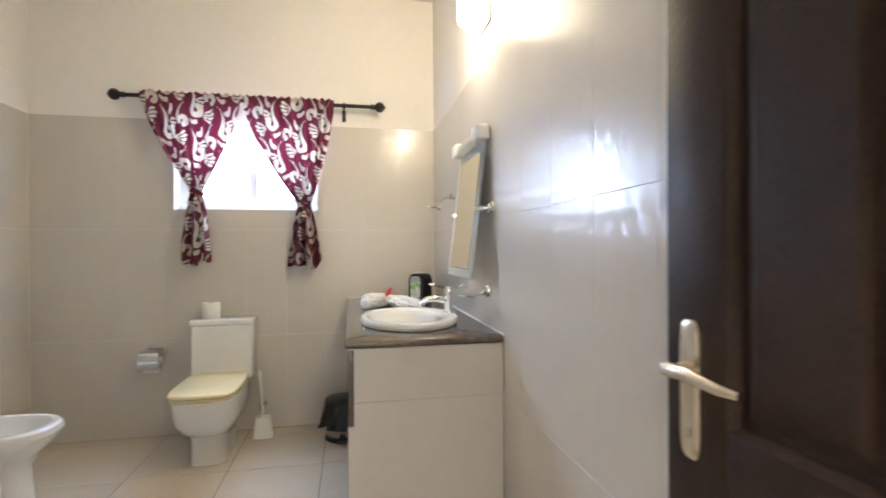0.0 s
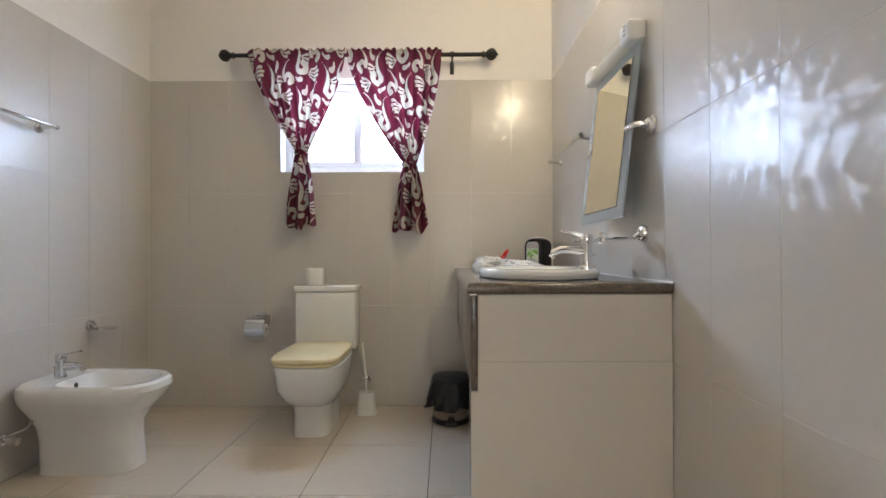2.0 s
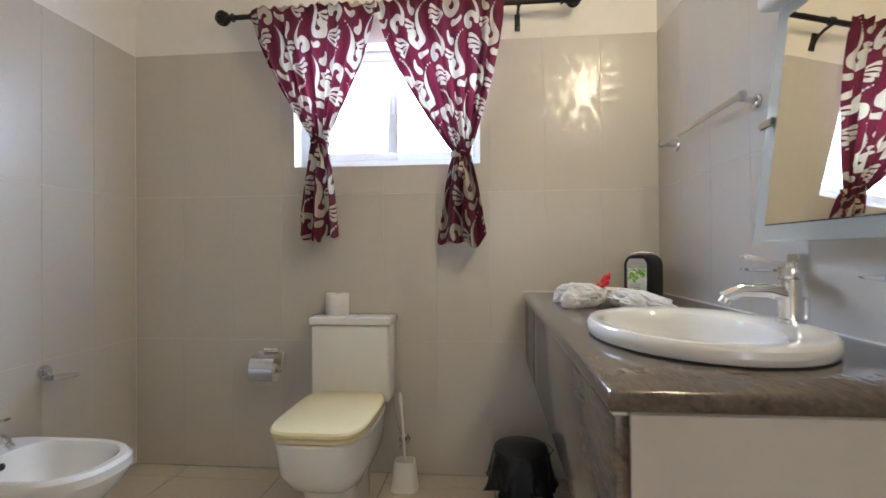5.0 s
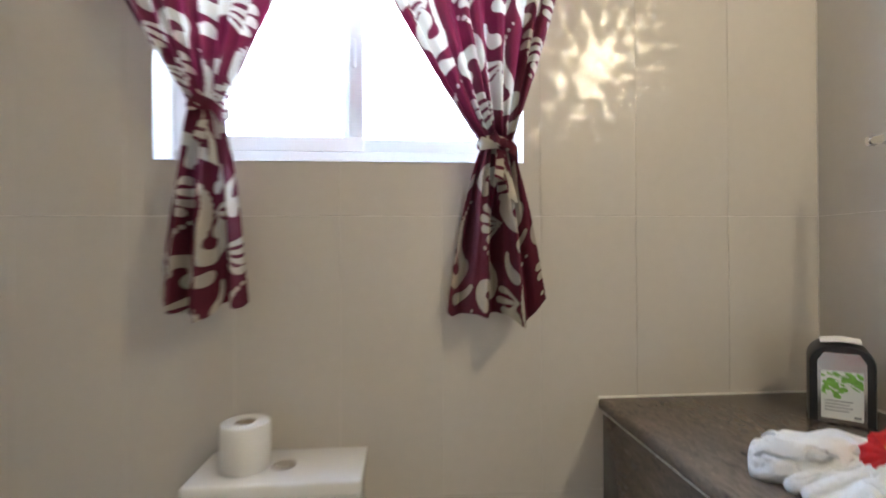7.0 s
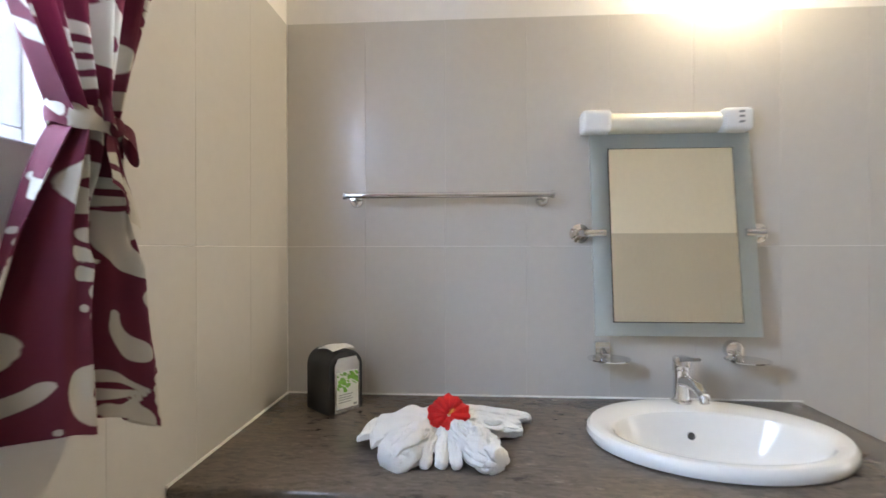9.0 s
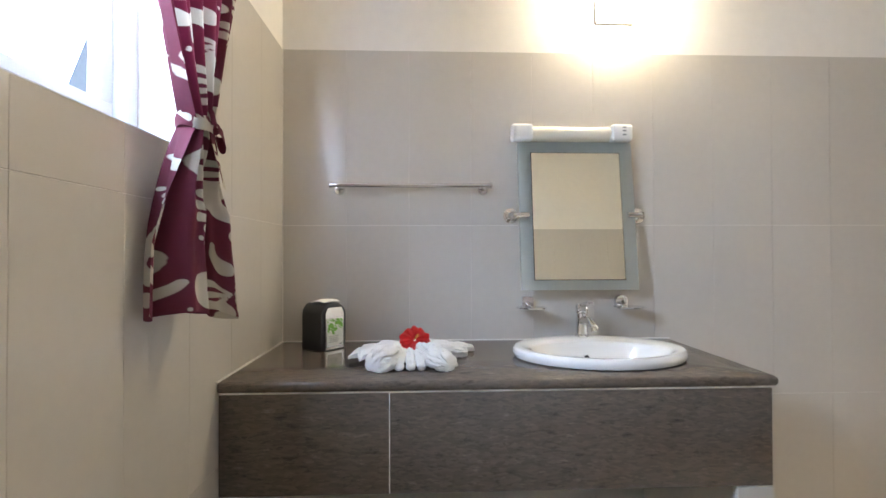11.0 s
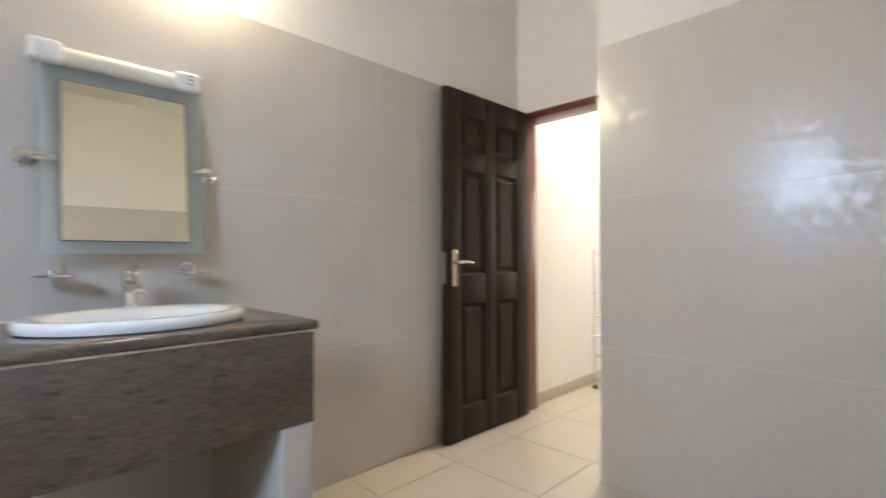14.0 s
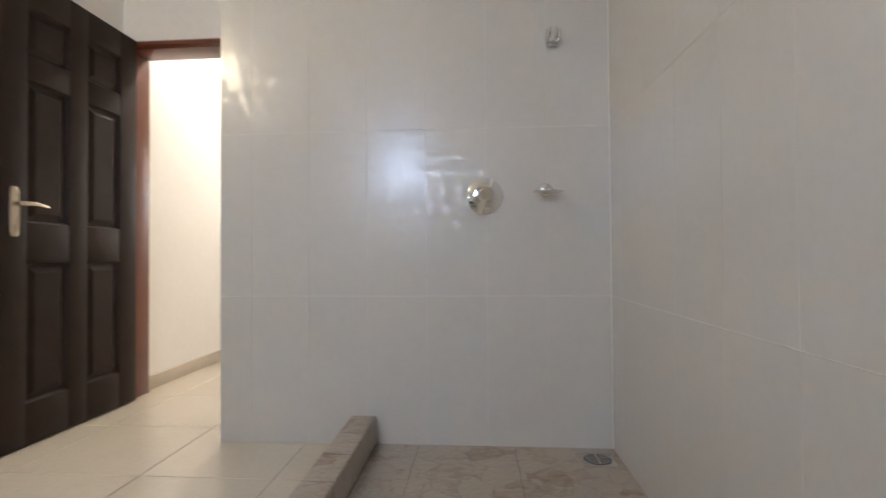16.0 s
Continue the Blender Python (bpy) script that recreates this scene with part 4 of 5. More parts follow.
# ---- bidet ----
BY = -0.845
bd = thing("bidet", (XL + 0.3, BY, 0.0), "white ceramic bidet standing against the tiles", "bidet")
bm = B()
def egg(x0, x1, ry, z, n=2.6, seg=56):
    cx, rx = (x0 + x1) / 2, (x1 - x0) / 2
    out = []
    for i in range(seg):
        t = 2 * math.pi * i / seg
        c, s = math.cos(t), math.sin(t)
        k = n if c > 0 else 5.0
        x = cx + rx * math.copysign(abs(c) ** (2 / k), c)
        out.append(Vector((x, BY + ry * math.copysign(abs(s) ** (2 / (n if c > 0 else 4.0)), s), z)))
    return out
w = XL
loft(bm, [egg(w + 0.075, w + 0.490, 0.108, 0.0, 3.4), egg(w + 0.075, w + 0.488, 0.107, 0.02, 3.4), egg(w + 0.068, w + 0.478, 0.104, 0.14, 3.2), egg(w + 0.055, w + 0.482, 0.108, 0.205, 3.0), egg(w + 0.030, w + 0.520, 0.135, 0.262, 2.8), egg(w + 0.008, w + 0.578, 0.172, 0.318, 2.6), egg(w + 0.004, w + 0.602, 0.186, 0.362, 2.6), egg(w + 0.008, w + 0.598, 0.182, 0.388, 2.6), egg(w + 0.022, w + 0.585, 0.172, 0.399, 2.6), egg(w + 0.17, w + 0.560, 0.152, 0.397, 2.4), egg(w + 0.185, w + 0.545, 0.140, 0.380, 2.3), egg(w + 0.20, w + 0.52, 0.125, 0.33, 2.2), egg(w + 0.25, w + 0.46, 0.09, 0.275, 2.1), egg(w + 0.33, w + 0.38, 0.022, 0.262, 2.0)])
part("bowl", bm, CERAMIC, bd)
# overflow opening drawn as a black disc, its shade put into the colour
bm = lathe(B(), [(0.0, 0.0015), (0.010, 0.0015), (0.013, 0.0)], turn_to((w + 0.190, BY, 0.365), (1, 0, 0.15)), 20)
part("overflow_shade_disc", bm, EDGE_AND_HOLE_BLACK, bd)
bm = lathe(B(), [(0, 0.004), (0.02, 0.003), (0.024, 0)], Matrix.Translation((w + 0.355, BY, 0.262)), 24)
part("drain_ring", bm, CHROME, bd)
mixer_tap("bidet_tap", (XL + 0.115, BY + 0.005, 0.399), (1, 0.0, 0), 0.075, 0.095, "chrome mixer tap on the bidet rim", bidet=True, scale=0.95)

# ---- curtain rod and curtains ----
RZ, RY = 2.188, -0.105
rd = thing("curtain_rod", (-1.21, 0.0, RZ), "black iron curtain rod with fluted ball finials", "curtain rod")
bm = rod(B(), (-1.985, RY, RZ), (-0.445, RY, RZ), 0.0125)
part("rod", bm, IRON, rd)
for x, s in ((-1.985, -1), (-0.445, 1)):
    bm = lathe(B(), [(0.0, 0), (0.019, 0), (0.021, 0.006), (0.016, 0.012), (0.014, 0.020), (0.020, 0.026), (0.030, 0.040), (0.034, 0.054), (0.031, 0.070), (0.021, 0.083), (0.009, 0.089), (0.005, 0.095), (0, 0.098)], turn_to((x - s * 0.004, RY, RZ), (s, 0, 0)), 24)
    for v in bm.verts:
        d = abs(v.co.x - x)
        if 0.022 < d < 0.088:
            a = math.atan2(v.co.z - RZ, v.co.y - RY)
            k = 1 + 0.07 * math.cos(a * 12)
            v.co.y, v.co.z = RY + (v.co.y - RY) * k, RZ + (v.co.z - RZ) * k
    part("finial", bm, IRON, rd)
for x in (-1.885, -0.635):
    bm = box(B(), x - 0.013, x + 0.013, -0.005, 0.0015, RZ - 0.085, RZ - 0.005, 0.002)
    tube(bm, [(x, -0.003, RZ - 0.06), (x, -0.03, RZ - 0.030), (x, -0.075, RZ - 0.018), (x, RY, RZ - 0.018)], 0.007, 10)
    rod(bm, (x - 0.009, RY, RZ), (x + 0.009, RY, RZ), 0.0185)
    part("bracket", bm, IRON, rd)


def stroke(p0, p1, p2, r0, r1, n=12):
    """A tapered brush stroke along a bent line: circles of growing size."""
    out = []
    for i in range(n):
        t = i / (n - 1)
        out.append(((1 - t) ** 2 * p0[0] + 2 * t * (1 - t) * p1[0] + t * t * p2[0], (1 - t) ** 2 * p0[1] + 2 * t * (1 - t) * p1[1] + t * t * p2[1], r0 + (r1 - r0) * t ** 1.3))
    return out


def curl(c, rad, a0, a1, r0, r1, n=18):
    return [(c[0] + rad * (1 - 0.35 * i / (n - 1)) * math.cos(radians(a0 + (a1 - a0) * i / (n - 1))), c[1] + rad * (1 - 0.35 * i / (n - 1)) * math.sin(radians(a0 + (a1 - a0) * i / (n - 1))), r0 + (r1 - r0) * i / (n - 1)) for i in range(n)]


CELL = (0.225, 0.275)
MOTIF = []
MOTIF += stroke((0.01, 0.02), (0.09, 0.09), (0.035, 0.19), 0.004, 0.016)
MOTIF += curl((0.075, 0.195), 0.042, 180, -60, 0.015, 0.019)
MOTIF += stroke((0.20, 0.00), (0.12, 0.06), (0.155, 0.125), 0.005, 0.013)
MOTIF += curl((0.190, 0.125), 0.036, 180, 420, 0.012, 0.017)
for q in ((0.185, 0.275), (0.205, 0.250), (0.210, 0.222), (0.198, 0.195)):
    MOTIF += stroke((0.125, 0.235), ((0.125 + q[0]) / 2, q[1] + 0.006), q, 0.003, 0.0095)
MOTIF += stroke((0.105, 0.015), (0.11, 0.05), (0.085, 0.065), 0.006, 0.016)
MOTIF += stroke((0.012, 0.255), (0.03, 0.285), (0.062, 0.280), 0.006, 0.015)
for q in ((0.118, 0.165), (0.128, 0.140), (0.122, 0.112)):
    MOTIF += stroke((0.075, 0.125), ((0.075 + q[0]) / 2, q[1] + 0.004), q, 0.003, 0.0085)
MOTIF = np.array(MOTIF) * (0.94, 0.92, 1.06)


def motif_distance(u, v):
    """Signed distance to the cream scrolls of the print, at cloth coordinates in metres."""
    v = np.asarray(v) * 1.0
    col = np.floor(np.asarray(u) / CELL[0])
    uu = np.mod(u, CELL[0])
    vv = np.mod(v + 0.5 * CELL[1] * np.mod(col, 2), CELL[1])
    best = np.full(uu.shape, 9.0)
    for x, y, r in MOTIF:
        for du in (-CELL[0], 0, CELL[0]):
            for dv in (-CELL[1], 0, CELL[1]) if du == 0 else (-CELL[1] / 2, CELL[1] / 2):
                np.minimum(best, np.hypot(uu - x - du, vv - y - dv) - r, out=best)
    return best


def cloth_grid(name, P, U, V, parent, label=""):
    """A cloth sheet from a grid of points and its cloth coordinates."""
    nv, nu = P.shape[:2]
    me = bpy.data.meshes.new(name)
    idx = np.arange(nv * nu).reshape(nv, nu)
    faces = np.stack([idx[:-1, :-1], idx[:-1, 1:], idx[1:, 1:], idx[1:, :-1]], -1).reshape(-1, 4)
    o = np.array(ORIGIN[parent.name])
    me.from_pydata((P.reshape(-1, 3) - o).tolist(), [], faces.tolist())
    at = me.attributes.new("motif", "FLOAT", "POINT")
    at.data.foreach_set("value", motif_distance(U.reshape(-1), V.reshape(-1)).astype(np.float32))
    me.materials.append(CLOTH)
    me.shade_smooth()
    ob = new(name, me)
    ob.parent = parent
    ORIGIN[ob.name] = ORIGIN[parent.name]
    return tagged(ob, label)


def curtain(x0, x1, xk, zk, xb0, xb1, zb, seed, folds, flip, depth, slant=0.0):
    """A gathered curtain, drawn in at the knot and flaring below it."""
    rng = np.random.RandomState(seed)
    c = thing("curtain", ((x0 + x1) / 2, RY, zb), "maroon curtain with cream scrolls, tied in the middle", "curtain", "window curtains")
    nu, nv = 150, 210
    u = np.linspace(0, 1, nu)[None, :]
    zt = RZ + 0.030
    z = np.concatenate([np.linspace(zt, zk, 120), np.linspace(zk, zb, 91)[1:]])[:, None]
    f = np.clip((RZ - z) / (RZ - zk), 0, 1)
    g = np.clip((zk - z) / (zk - zb), 0, 1)
    kw = 0.034
    ease = np.where(f < 1, f ** 1.45, 1.0)
    left = np.where(z >= zk, x0 + (xk - kw - x0) * ease, (xk - kw) + (xb0 - xk + kw) * np.sqrt(np.clip(g, 0, 1)) ** 1.25)
    right = np.where(z >= zk, x1 + (xk + kw - x1) * ease, (xk + kw) + (xb1 - xk - kw) * np.sqrt(np.clip(g, 0, 1)) ** 1.25)
    width = right - left
    ph = rng.uniform(0, 6.28, 5)
    warp = u + 0.018 * np.sin(2 * math.pi * 2.3 * u + ph[0]) + 0.010 * np.sin(2 * math.pi * 5.1 * u + ph[1])
    wave = np.sin(2 * math.pi * folds * warp + ph[2]) + 0.45 * np.sin(2 * math.pi * folds * 0.5 * warp + ph[3])
    amp = np.where(z >= zk, 0.0095 + 0.010 * f, 0.020 + 0.020 * np.sin(np.clip(g, 0, 1) * math.pi / 2))
    near_rod = np.exp(-((z - RZ) / 0.02) ** 2)
    amp = amp * (1 - 0.55 * near_rod)
    belly = np.where(z >= zk, 0.004 * f, 0.030 * np.sqrt(np.clip(g, 0, 1))) * np.sin(math.pi * u)
    low = np.sin(2 * math.pi * 2.6 * u + ph[0]) + 0.35 * np.sin(2 * math.pi * 5.7 * u + ph[1])
    gs = np.clip(g * 2.2, 0, 1)
    wave = wave * (1 - gs) + low * gs
    amp = amp * (1 - gs) + depth * gs * (0.25 + 0.75 * np.sqrt(np.sin(math.pi * u)))
    y = RY - 0.022 + 0.050 * f - (depth - 0.022) * g + wave * amp - belly + slant * (1 - u) * np.clip(g * 1.6, 0, 1)
    y = np.minimum(y, -0.012)
    side = 0.25 * width / folds * np.cos(2 * math.pi * folds * warp + ph[2]) * f * (1 - gs)
    x = left + width * u + side * 0.55
    zz = z + g ** 2 * 0.030 * np.abs(2 * u - 1) ** 5 + np.where(g > 0.0, g * (0.012 * np.sin(2 * math.pi * 1.4 * u + ph[4]) + 0.009 * np.sin(2 * math.pi * 2.6 * u + ph[3])), 0) + np.clip((z - RZ - 0.012) / 0.02, 0, 1) * 0.007 * np.sin(2 * math.pi * folds * 1.5 * u + ph[1])
    P = np.stack([x + 0 * z, y + 0 * x, zz + 0 * x], -1)
    wv = 0.10 + 1.15 * width
    U = (u - 0.5) * wv * flip + 0.37 + seed * 0.11
    V = (zt - z) + 0 * u + seed * 0.07
    cloth_grid("drop", P, U, V, c)
    # tie: a band round the waist, two loops and two tails
    n = 60
    t = np.linspace(0, 2 * math.pi, n)[None, :]
    h = np.linspace(-0.016, 0.016, 7)[:, None]
    bulge = 0.004 * np.cos(h / 0.016 * 1.5)
    P = np.stack([xk + (kw + 0.010 + bulge) * np.cos(t) + 0 * h, RY + 0.030 + (0.036 + bulge) * np.sin(t) + 0 * h, zk + h + 0.004 * np.sin(3 * t) - 0.010 * np.cos(t)], -1)
    cloth_grid("tie_band", P, t * 0.05 + 0 * h + seed, h + 0.1 + 0 * t, c, "fabric tie band")
    yk = RY - 0.008
    for s, tail, lean in ((-1, 0.085, -0.012), (1, 0.135, 0.022)):
        a = np.linspace(0, 1, 28)[:, None]
        b = np.linspace(-0.5, 0.5, 8)[None, :]
        lx = s * 0.034 * np.sin(a * math.pi) * (1.0 if s > 0 else 0.7)
        lz = (-0.030 if s > 0 else 0.022) * (1 - np.cos(2 * math.pi * a)) * 0.5
        P = np.stack([xk + 0.010 + lx + 0 * b, yk - 0.010 * np.sin(a * 2 * math.pi) + 0.006 * b, zk + lz + 0.024 * b * (0.6 + np.sin(a * math.pi))], -1)
        cloth_grid("tie_loop", P, a * 0.09 + 0 * b + s, b * 0.024 + 0 * a, c)
        P = np.stack([xk + 0.008 + lean * a + 0.022 * b * (0.7 + 0.3 * a), yk + 0.004 * np.sin(a * 5) + 0.005 * np.abs(b) + 0 * a - 0.012 * a, zk - tail * a - 0.012 * a * b], -1)
        cloth_grid("tie_tail", P, b * 0.022 + 0 * a + s * 0.5, a * tail + 0 * b, c)
    # ball of the knot
    P = np.stack([xk + 0.009 + 0.013 * np.sin(a * math.pi) * np.cos(b * 2 * math.pi), yk + 0.011 * np.sin(a * math.pi) * np.sin(b * 2 * math.pi), zk + 0.014 * np.cos(a * math.pi) + 0 * b], -1)
    cloth_grid("tie_knot", P, b * 0.05 + 0 * a, a * 0.05 + 0 * b, c)
    return c


curtain(-1.885, -1.287, -1.570, 1.588, -1.676, -1.480, 1.122, 1, 9, 1, 0.028)
curtain(-1.283, -0.700, -0.900, 1.508, -1.018, -0.786, 1.098, 4, 9, -1, 0.044, 0.060)

# ---- things on the counter ----
disp = thing("napkin_dispenser", (-0.137, -0.202, CZ), "black napkin dispenser with a printed front card", "napkin dispenser")
DM = Matrix.Translation((-0.137, -0.202, CZ)) @ Matrix.Rotation(math.atan2(-0.76, -0.65), 4, "Z")


def rounded_arch(hw, h, r, x):
    pts = [(-hw, 0.0), (hw, 0.0), (hw, h - r)]
    pts += [(hw - r + r * math.cos(a), h - r + r * math.sin(a)) for a in [radians(90) * i / 8 for i in range(1, 9)]]
    pts += [(-hw + r - r * math.sin(a), h - r + r * math.cos(a)) for a in [radians(90) * i / 8 for i in range(0, 9)]]
    return [DM @ Vector((x, y, z)) for y, z in pts]


bm = loft(B(), [rounded_arch(0.054, 0.166, 0.040, -0.070), rounded_arch(0.059, 0.172, 0.044, -0.064), rounded_arch(0.059, 0.172, 0.044, 0.040), rounded_arch(0.056, 0.169, 0.042, 0.048)])
bmesh.ops.translate(bm, verts=bm.verts, vec=(0, 0, 0.002))
part("case", bm, BLACK_PLASTIC, disp, "black plastic case")
bm = loft(B(), [[DM @ Vector((0.0485 + dx, y, z)) for y, z in ((-0.042, 0.004), (0.042, 0.004), (0.042, 0.138), (0.030, 0.158), (-0.030, 0.158), (-0.042, 0.138))] for dx in (0.0, 0.006)])
part("face_plate", bm, STEEL, disp, "silver face plate")
bm = loft(B(), [[DM @ Vector((0.055 + dx, y, z)) for y, z in ((-0.036, 0.014), (0.036, 0.014), (0.036, 0.118), (-0.036, 0.118))] for dx in (0.0, 0.001)])
card = part("card", bm, CARD_WHITE, disp, "white printed card", smooth=False)
bm = B()
rng = random.Random(5)
for i in range(70):
    y, z = rng.uniform(-0.034, 0.034), rng.uniform(0.062, 0.114)
    if z < 0.078 and y > 0.0:
        continue
    r, a = rng.uniform(0.004, 0.010), rng.uniform(0, 3)
    ring = [Vector((y + r * math.cos(t + a), z + 0.7 * r * math.sin(t), 0)) for t in [2 * math.pi * k / 7 for k in range(7)]]
    dx = 0.0564 + i * 0.00002
    bm.faces.new([bm.verts.new(DM @ Vector((dx, min(max(p.x, -0.0355), 0.0355), min(max(p.y, 0.05), 0.1175)))) for p in ring])
part("leaf_picture", bm, GREEN_PRINT, card, "green leaf print", smooth=False)
bm = B()
for k in range(4):
    z = 0.052 - 0.007 * k
    bm.faces.new([bm.verts.new(DM @ Vector((0.0564, y, zz))) for y, zz in ((-0.030, z), (0.018 - 0.006 * (k % 2), z), (0.018 - 0.006 * (k % 2), z + 0.0022), (-0.030, z + 0.0022))])
bm.faces.new([bm.verts.new(DM @ Vector((0.0564, y, zz))) for y, zz in ((0.020, 0.018), (0.032, 0.018), (0.032, 0.024), (0.020, 0.024))])
part("print_lines", bm, INK, card, smooth=False)
bm = B()
loft(bm, [[DM @ Vector((x, y, 0.173 + 0.010 * math.sin((x + 0.05) * 30) + k)) for y, k in ((-0.036, 0.0), (0.0, 0.005), (0.036, 0.001), (0.036, -0.002), (0.0, 0.002), (-0.036, -0.003))] for x in (-0.042, -0.02, 0.0, 0.02, 0.036)])
part("napkin", bm, PAPER, disp, "white paper napkin pulled out of the slot")

# folded towel with a flower
tw = thing("towel", (-0.345, -0.54, CZ), "white terry towel folded into a decorative shape", "towel")


def towel_roll(pts, radii, flat=0.75, seed=0, ridges=5, depth=0.07):
    """A soft fold of towelling swept along points, resting on the counter, with lengthwise pleats and round ends."""
    bm = B()
    pts = [Vector(p) for p in pts]
    n, seg = 44, 60
    rings = []
    for i in range(n):
        t = i / (n - 1)
        x = t * (len(pts) - 1)
        k = min(int(x), len(pts) - 2)
        p = [pts[max(k - 1, 0)], pts[k], pts[k + 1], pts[min(k + 2, len(pts) - 1)]]
        w = x - k
        c = 0.5 * (2 * p[1] + (p[2] - p[0]) * w + (2 * p[0] - 5 * p[1] + 4 * p[2] - p[3]) * w * w + (3 * p[1] - p[0] - 3 * p[2] + p[3]) * w ** 3)
        d = (p[2] - p[1]).normalized()
        side = Vector((-d.y, d.x, 0)).normalized()
        r = radii[k] + (radii[k + 1] - radii[k]) * w
        cap = math.sqrt(max(0.02, 1 - max(0.0, abs(2 * t - 1) - 0.80) ** 2 / 0.04))
        ring = []
        for j in range(seg):
            a = 2 * math.pi * j / seg
            e = Vector((math.cos(a) * 1.2, math.sin(a) * 1.2, 3.2 * t + seed))
            q = 1 + depth * math.sin(ridges * a + seed + 2.6 * t) + 0.20 * noise.noise(e) - 0.26 * max(0.0, 0.22 - abs(noise.noise(e * 1.5 + Vector((seed, 3, 1))))) / 0.22 + 0.07 * noise.noise(e * 3.1) + 0.02 * noise.noise(e * 9)
            v = c + side * (r * q * cap * math.cos(a)) + Vector((0, 0, r * flat * q * cap * math.sin(a)))
            v.z = max(v.z, CZ + 0.0015 + 0.0006 * math.sin(a * 3))
            ring.append(v)
        rings.append(ring)
    return loft(bm, rings)


def towel_fan(c, a0, a1, reach, lift, pleats, seed):
    """A thick sheet spread like a fan from c, pleated along its ribs, its rim curled down to the counter."""
    bm = B()
    na, nr = 64, 16
    top, low = [], []
    for i in range(nr):
        t = i / (nr - 1)
        rt, rl = [], []
        for j in range(na):
            u = j / (na - 1)
            a = radians(a0 + (a1 - a0) * u)
            rr = reach * (0.10 + 0.90 * t) * (1 + 0.06 * math.sin(7 * u + seed) * t + 0.05 * noise.noise(Vector((u * 5, seed, t))))
            z = CZ + 0.004 + lift * (1 - 0.45 * t ** 2) + 0.010 * t * (1 - 0.4 * t) * math.sin(pleats * math.pi * u + seed) + 0.004 * noise.noise(Vector((u * 9, t * 3, seed)))
            p = Vector((c[0] + rr * math.cos(a), c[1] + rr * math.sin(a), max(z, CZ + 0.003)))
            rl.append(p)
            rt.append(p + Vector((0, 0, 0.013 if i < nr - 1 else 0.004)))
        top.append(rt)
        low.append(rl)
    loft(bm, [a + b[::-1] for a, b in zip(top, low)])
    return bm


part("fan", towel_fan((-0.372, -0.520), 108, -40, 0.185, 0.022, 9, 1.0), TOWEL, tw)
part("fan", towel_fan((-0.385, -0.515), 125, 5, 0.165, 0.040, 7, 3.1), TOWEL, tw)
part("fold", towel_roll([(-0.375, -0.485, CZ + 0.040), (-0.425, -0.470, CZ + 0.036), (-0.485, -0.445, CZ + 0.030), (-0.520, -0.415, CZ + 0.018)], [0.030, 0.046, 0.050, 0.034], 0.80, 2, 4, 0.05), TOWEL, tw)
part("fold", towel_roll([(-0.380, -0.570, CZ + 0.040), (-0.430, -0.595, CZ + 0.036), (-0.490, -0.630, CZ + 0.029), (-0.520, -0.662, CZ + 0.018)], [0.030, 0.044, 0.048, 0.032], 0.80, 5, 4, 0.06), TOWEL, tw)
part("fold", towel_roll([(-0.500, -0.600, CZ + 0.050), (-0.475, -0.612, CZ + 0.062), (-0.440, -0.600, CZ + 0.058)], [0.016, 0.021, 0.016], 0.75, 1, 3, 0.05), TOWEL, tw)
for y0, y1, sd in ((-0.505, -0.500, 0), (-0.530, -0.535, 2), (-0.556, -0.568, 4)):
    part("pleat", towel_roll([(-0.390, y0, CZ + 0.040), (-0.450, (y0 + y1) / 2, CZ + 0.026), (-0.520, y1, CZ + 0.010)], [0.016, 0.018, 0.013], 0.9, sd, 3, 0.05), TOWEL, tw)
part("wing", towel_roll([(-0.350, -0.545, CZ + 0.040), (-0.335, -0.610, CZ + 0.034), (-0.318, -0.670, CZ + 0.026), (-0.305, -0.725, CZ + 0.016)], [0.040, 0.046, 0.044, 0.030], 0.55, 7, 6, 0.09), TOWEL, tw)
part("wing", towel_roll([(-0.300, -0.520, CZ + 0.034), (-0.262, -0.600, CZ + 0.028), (-0.235, -0.690, CZ + 0.020), (-0.215, -0.760, CZ + 0.010)], [0.040, 0.042, 0.034, 0.018], 0.55, 3, 5, 0.10), TOWEL, tw)
part("wing", towel_roll([(-0.285, -0.470, CZ + 0.030), (-0.215, -0.530, CZ + 0.022), (-0.165, -0.590, CZ + 0.014)], [0.036, 0.036, 0.020], 0.55, 9, 5, 0.09), TOWEL, tw)

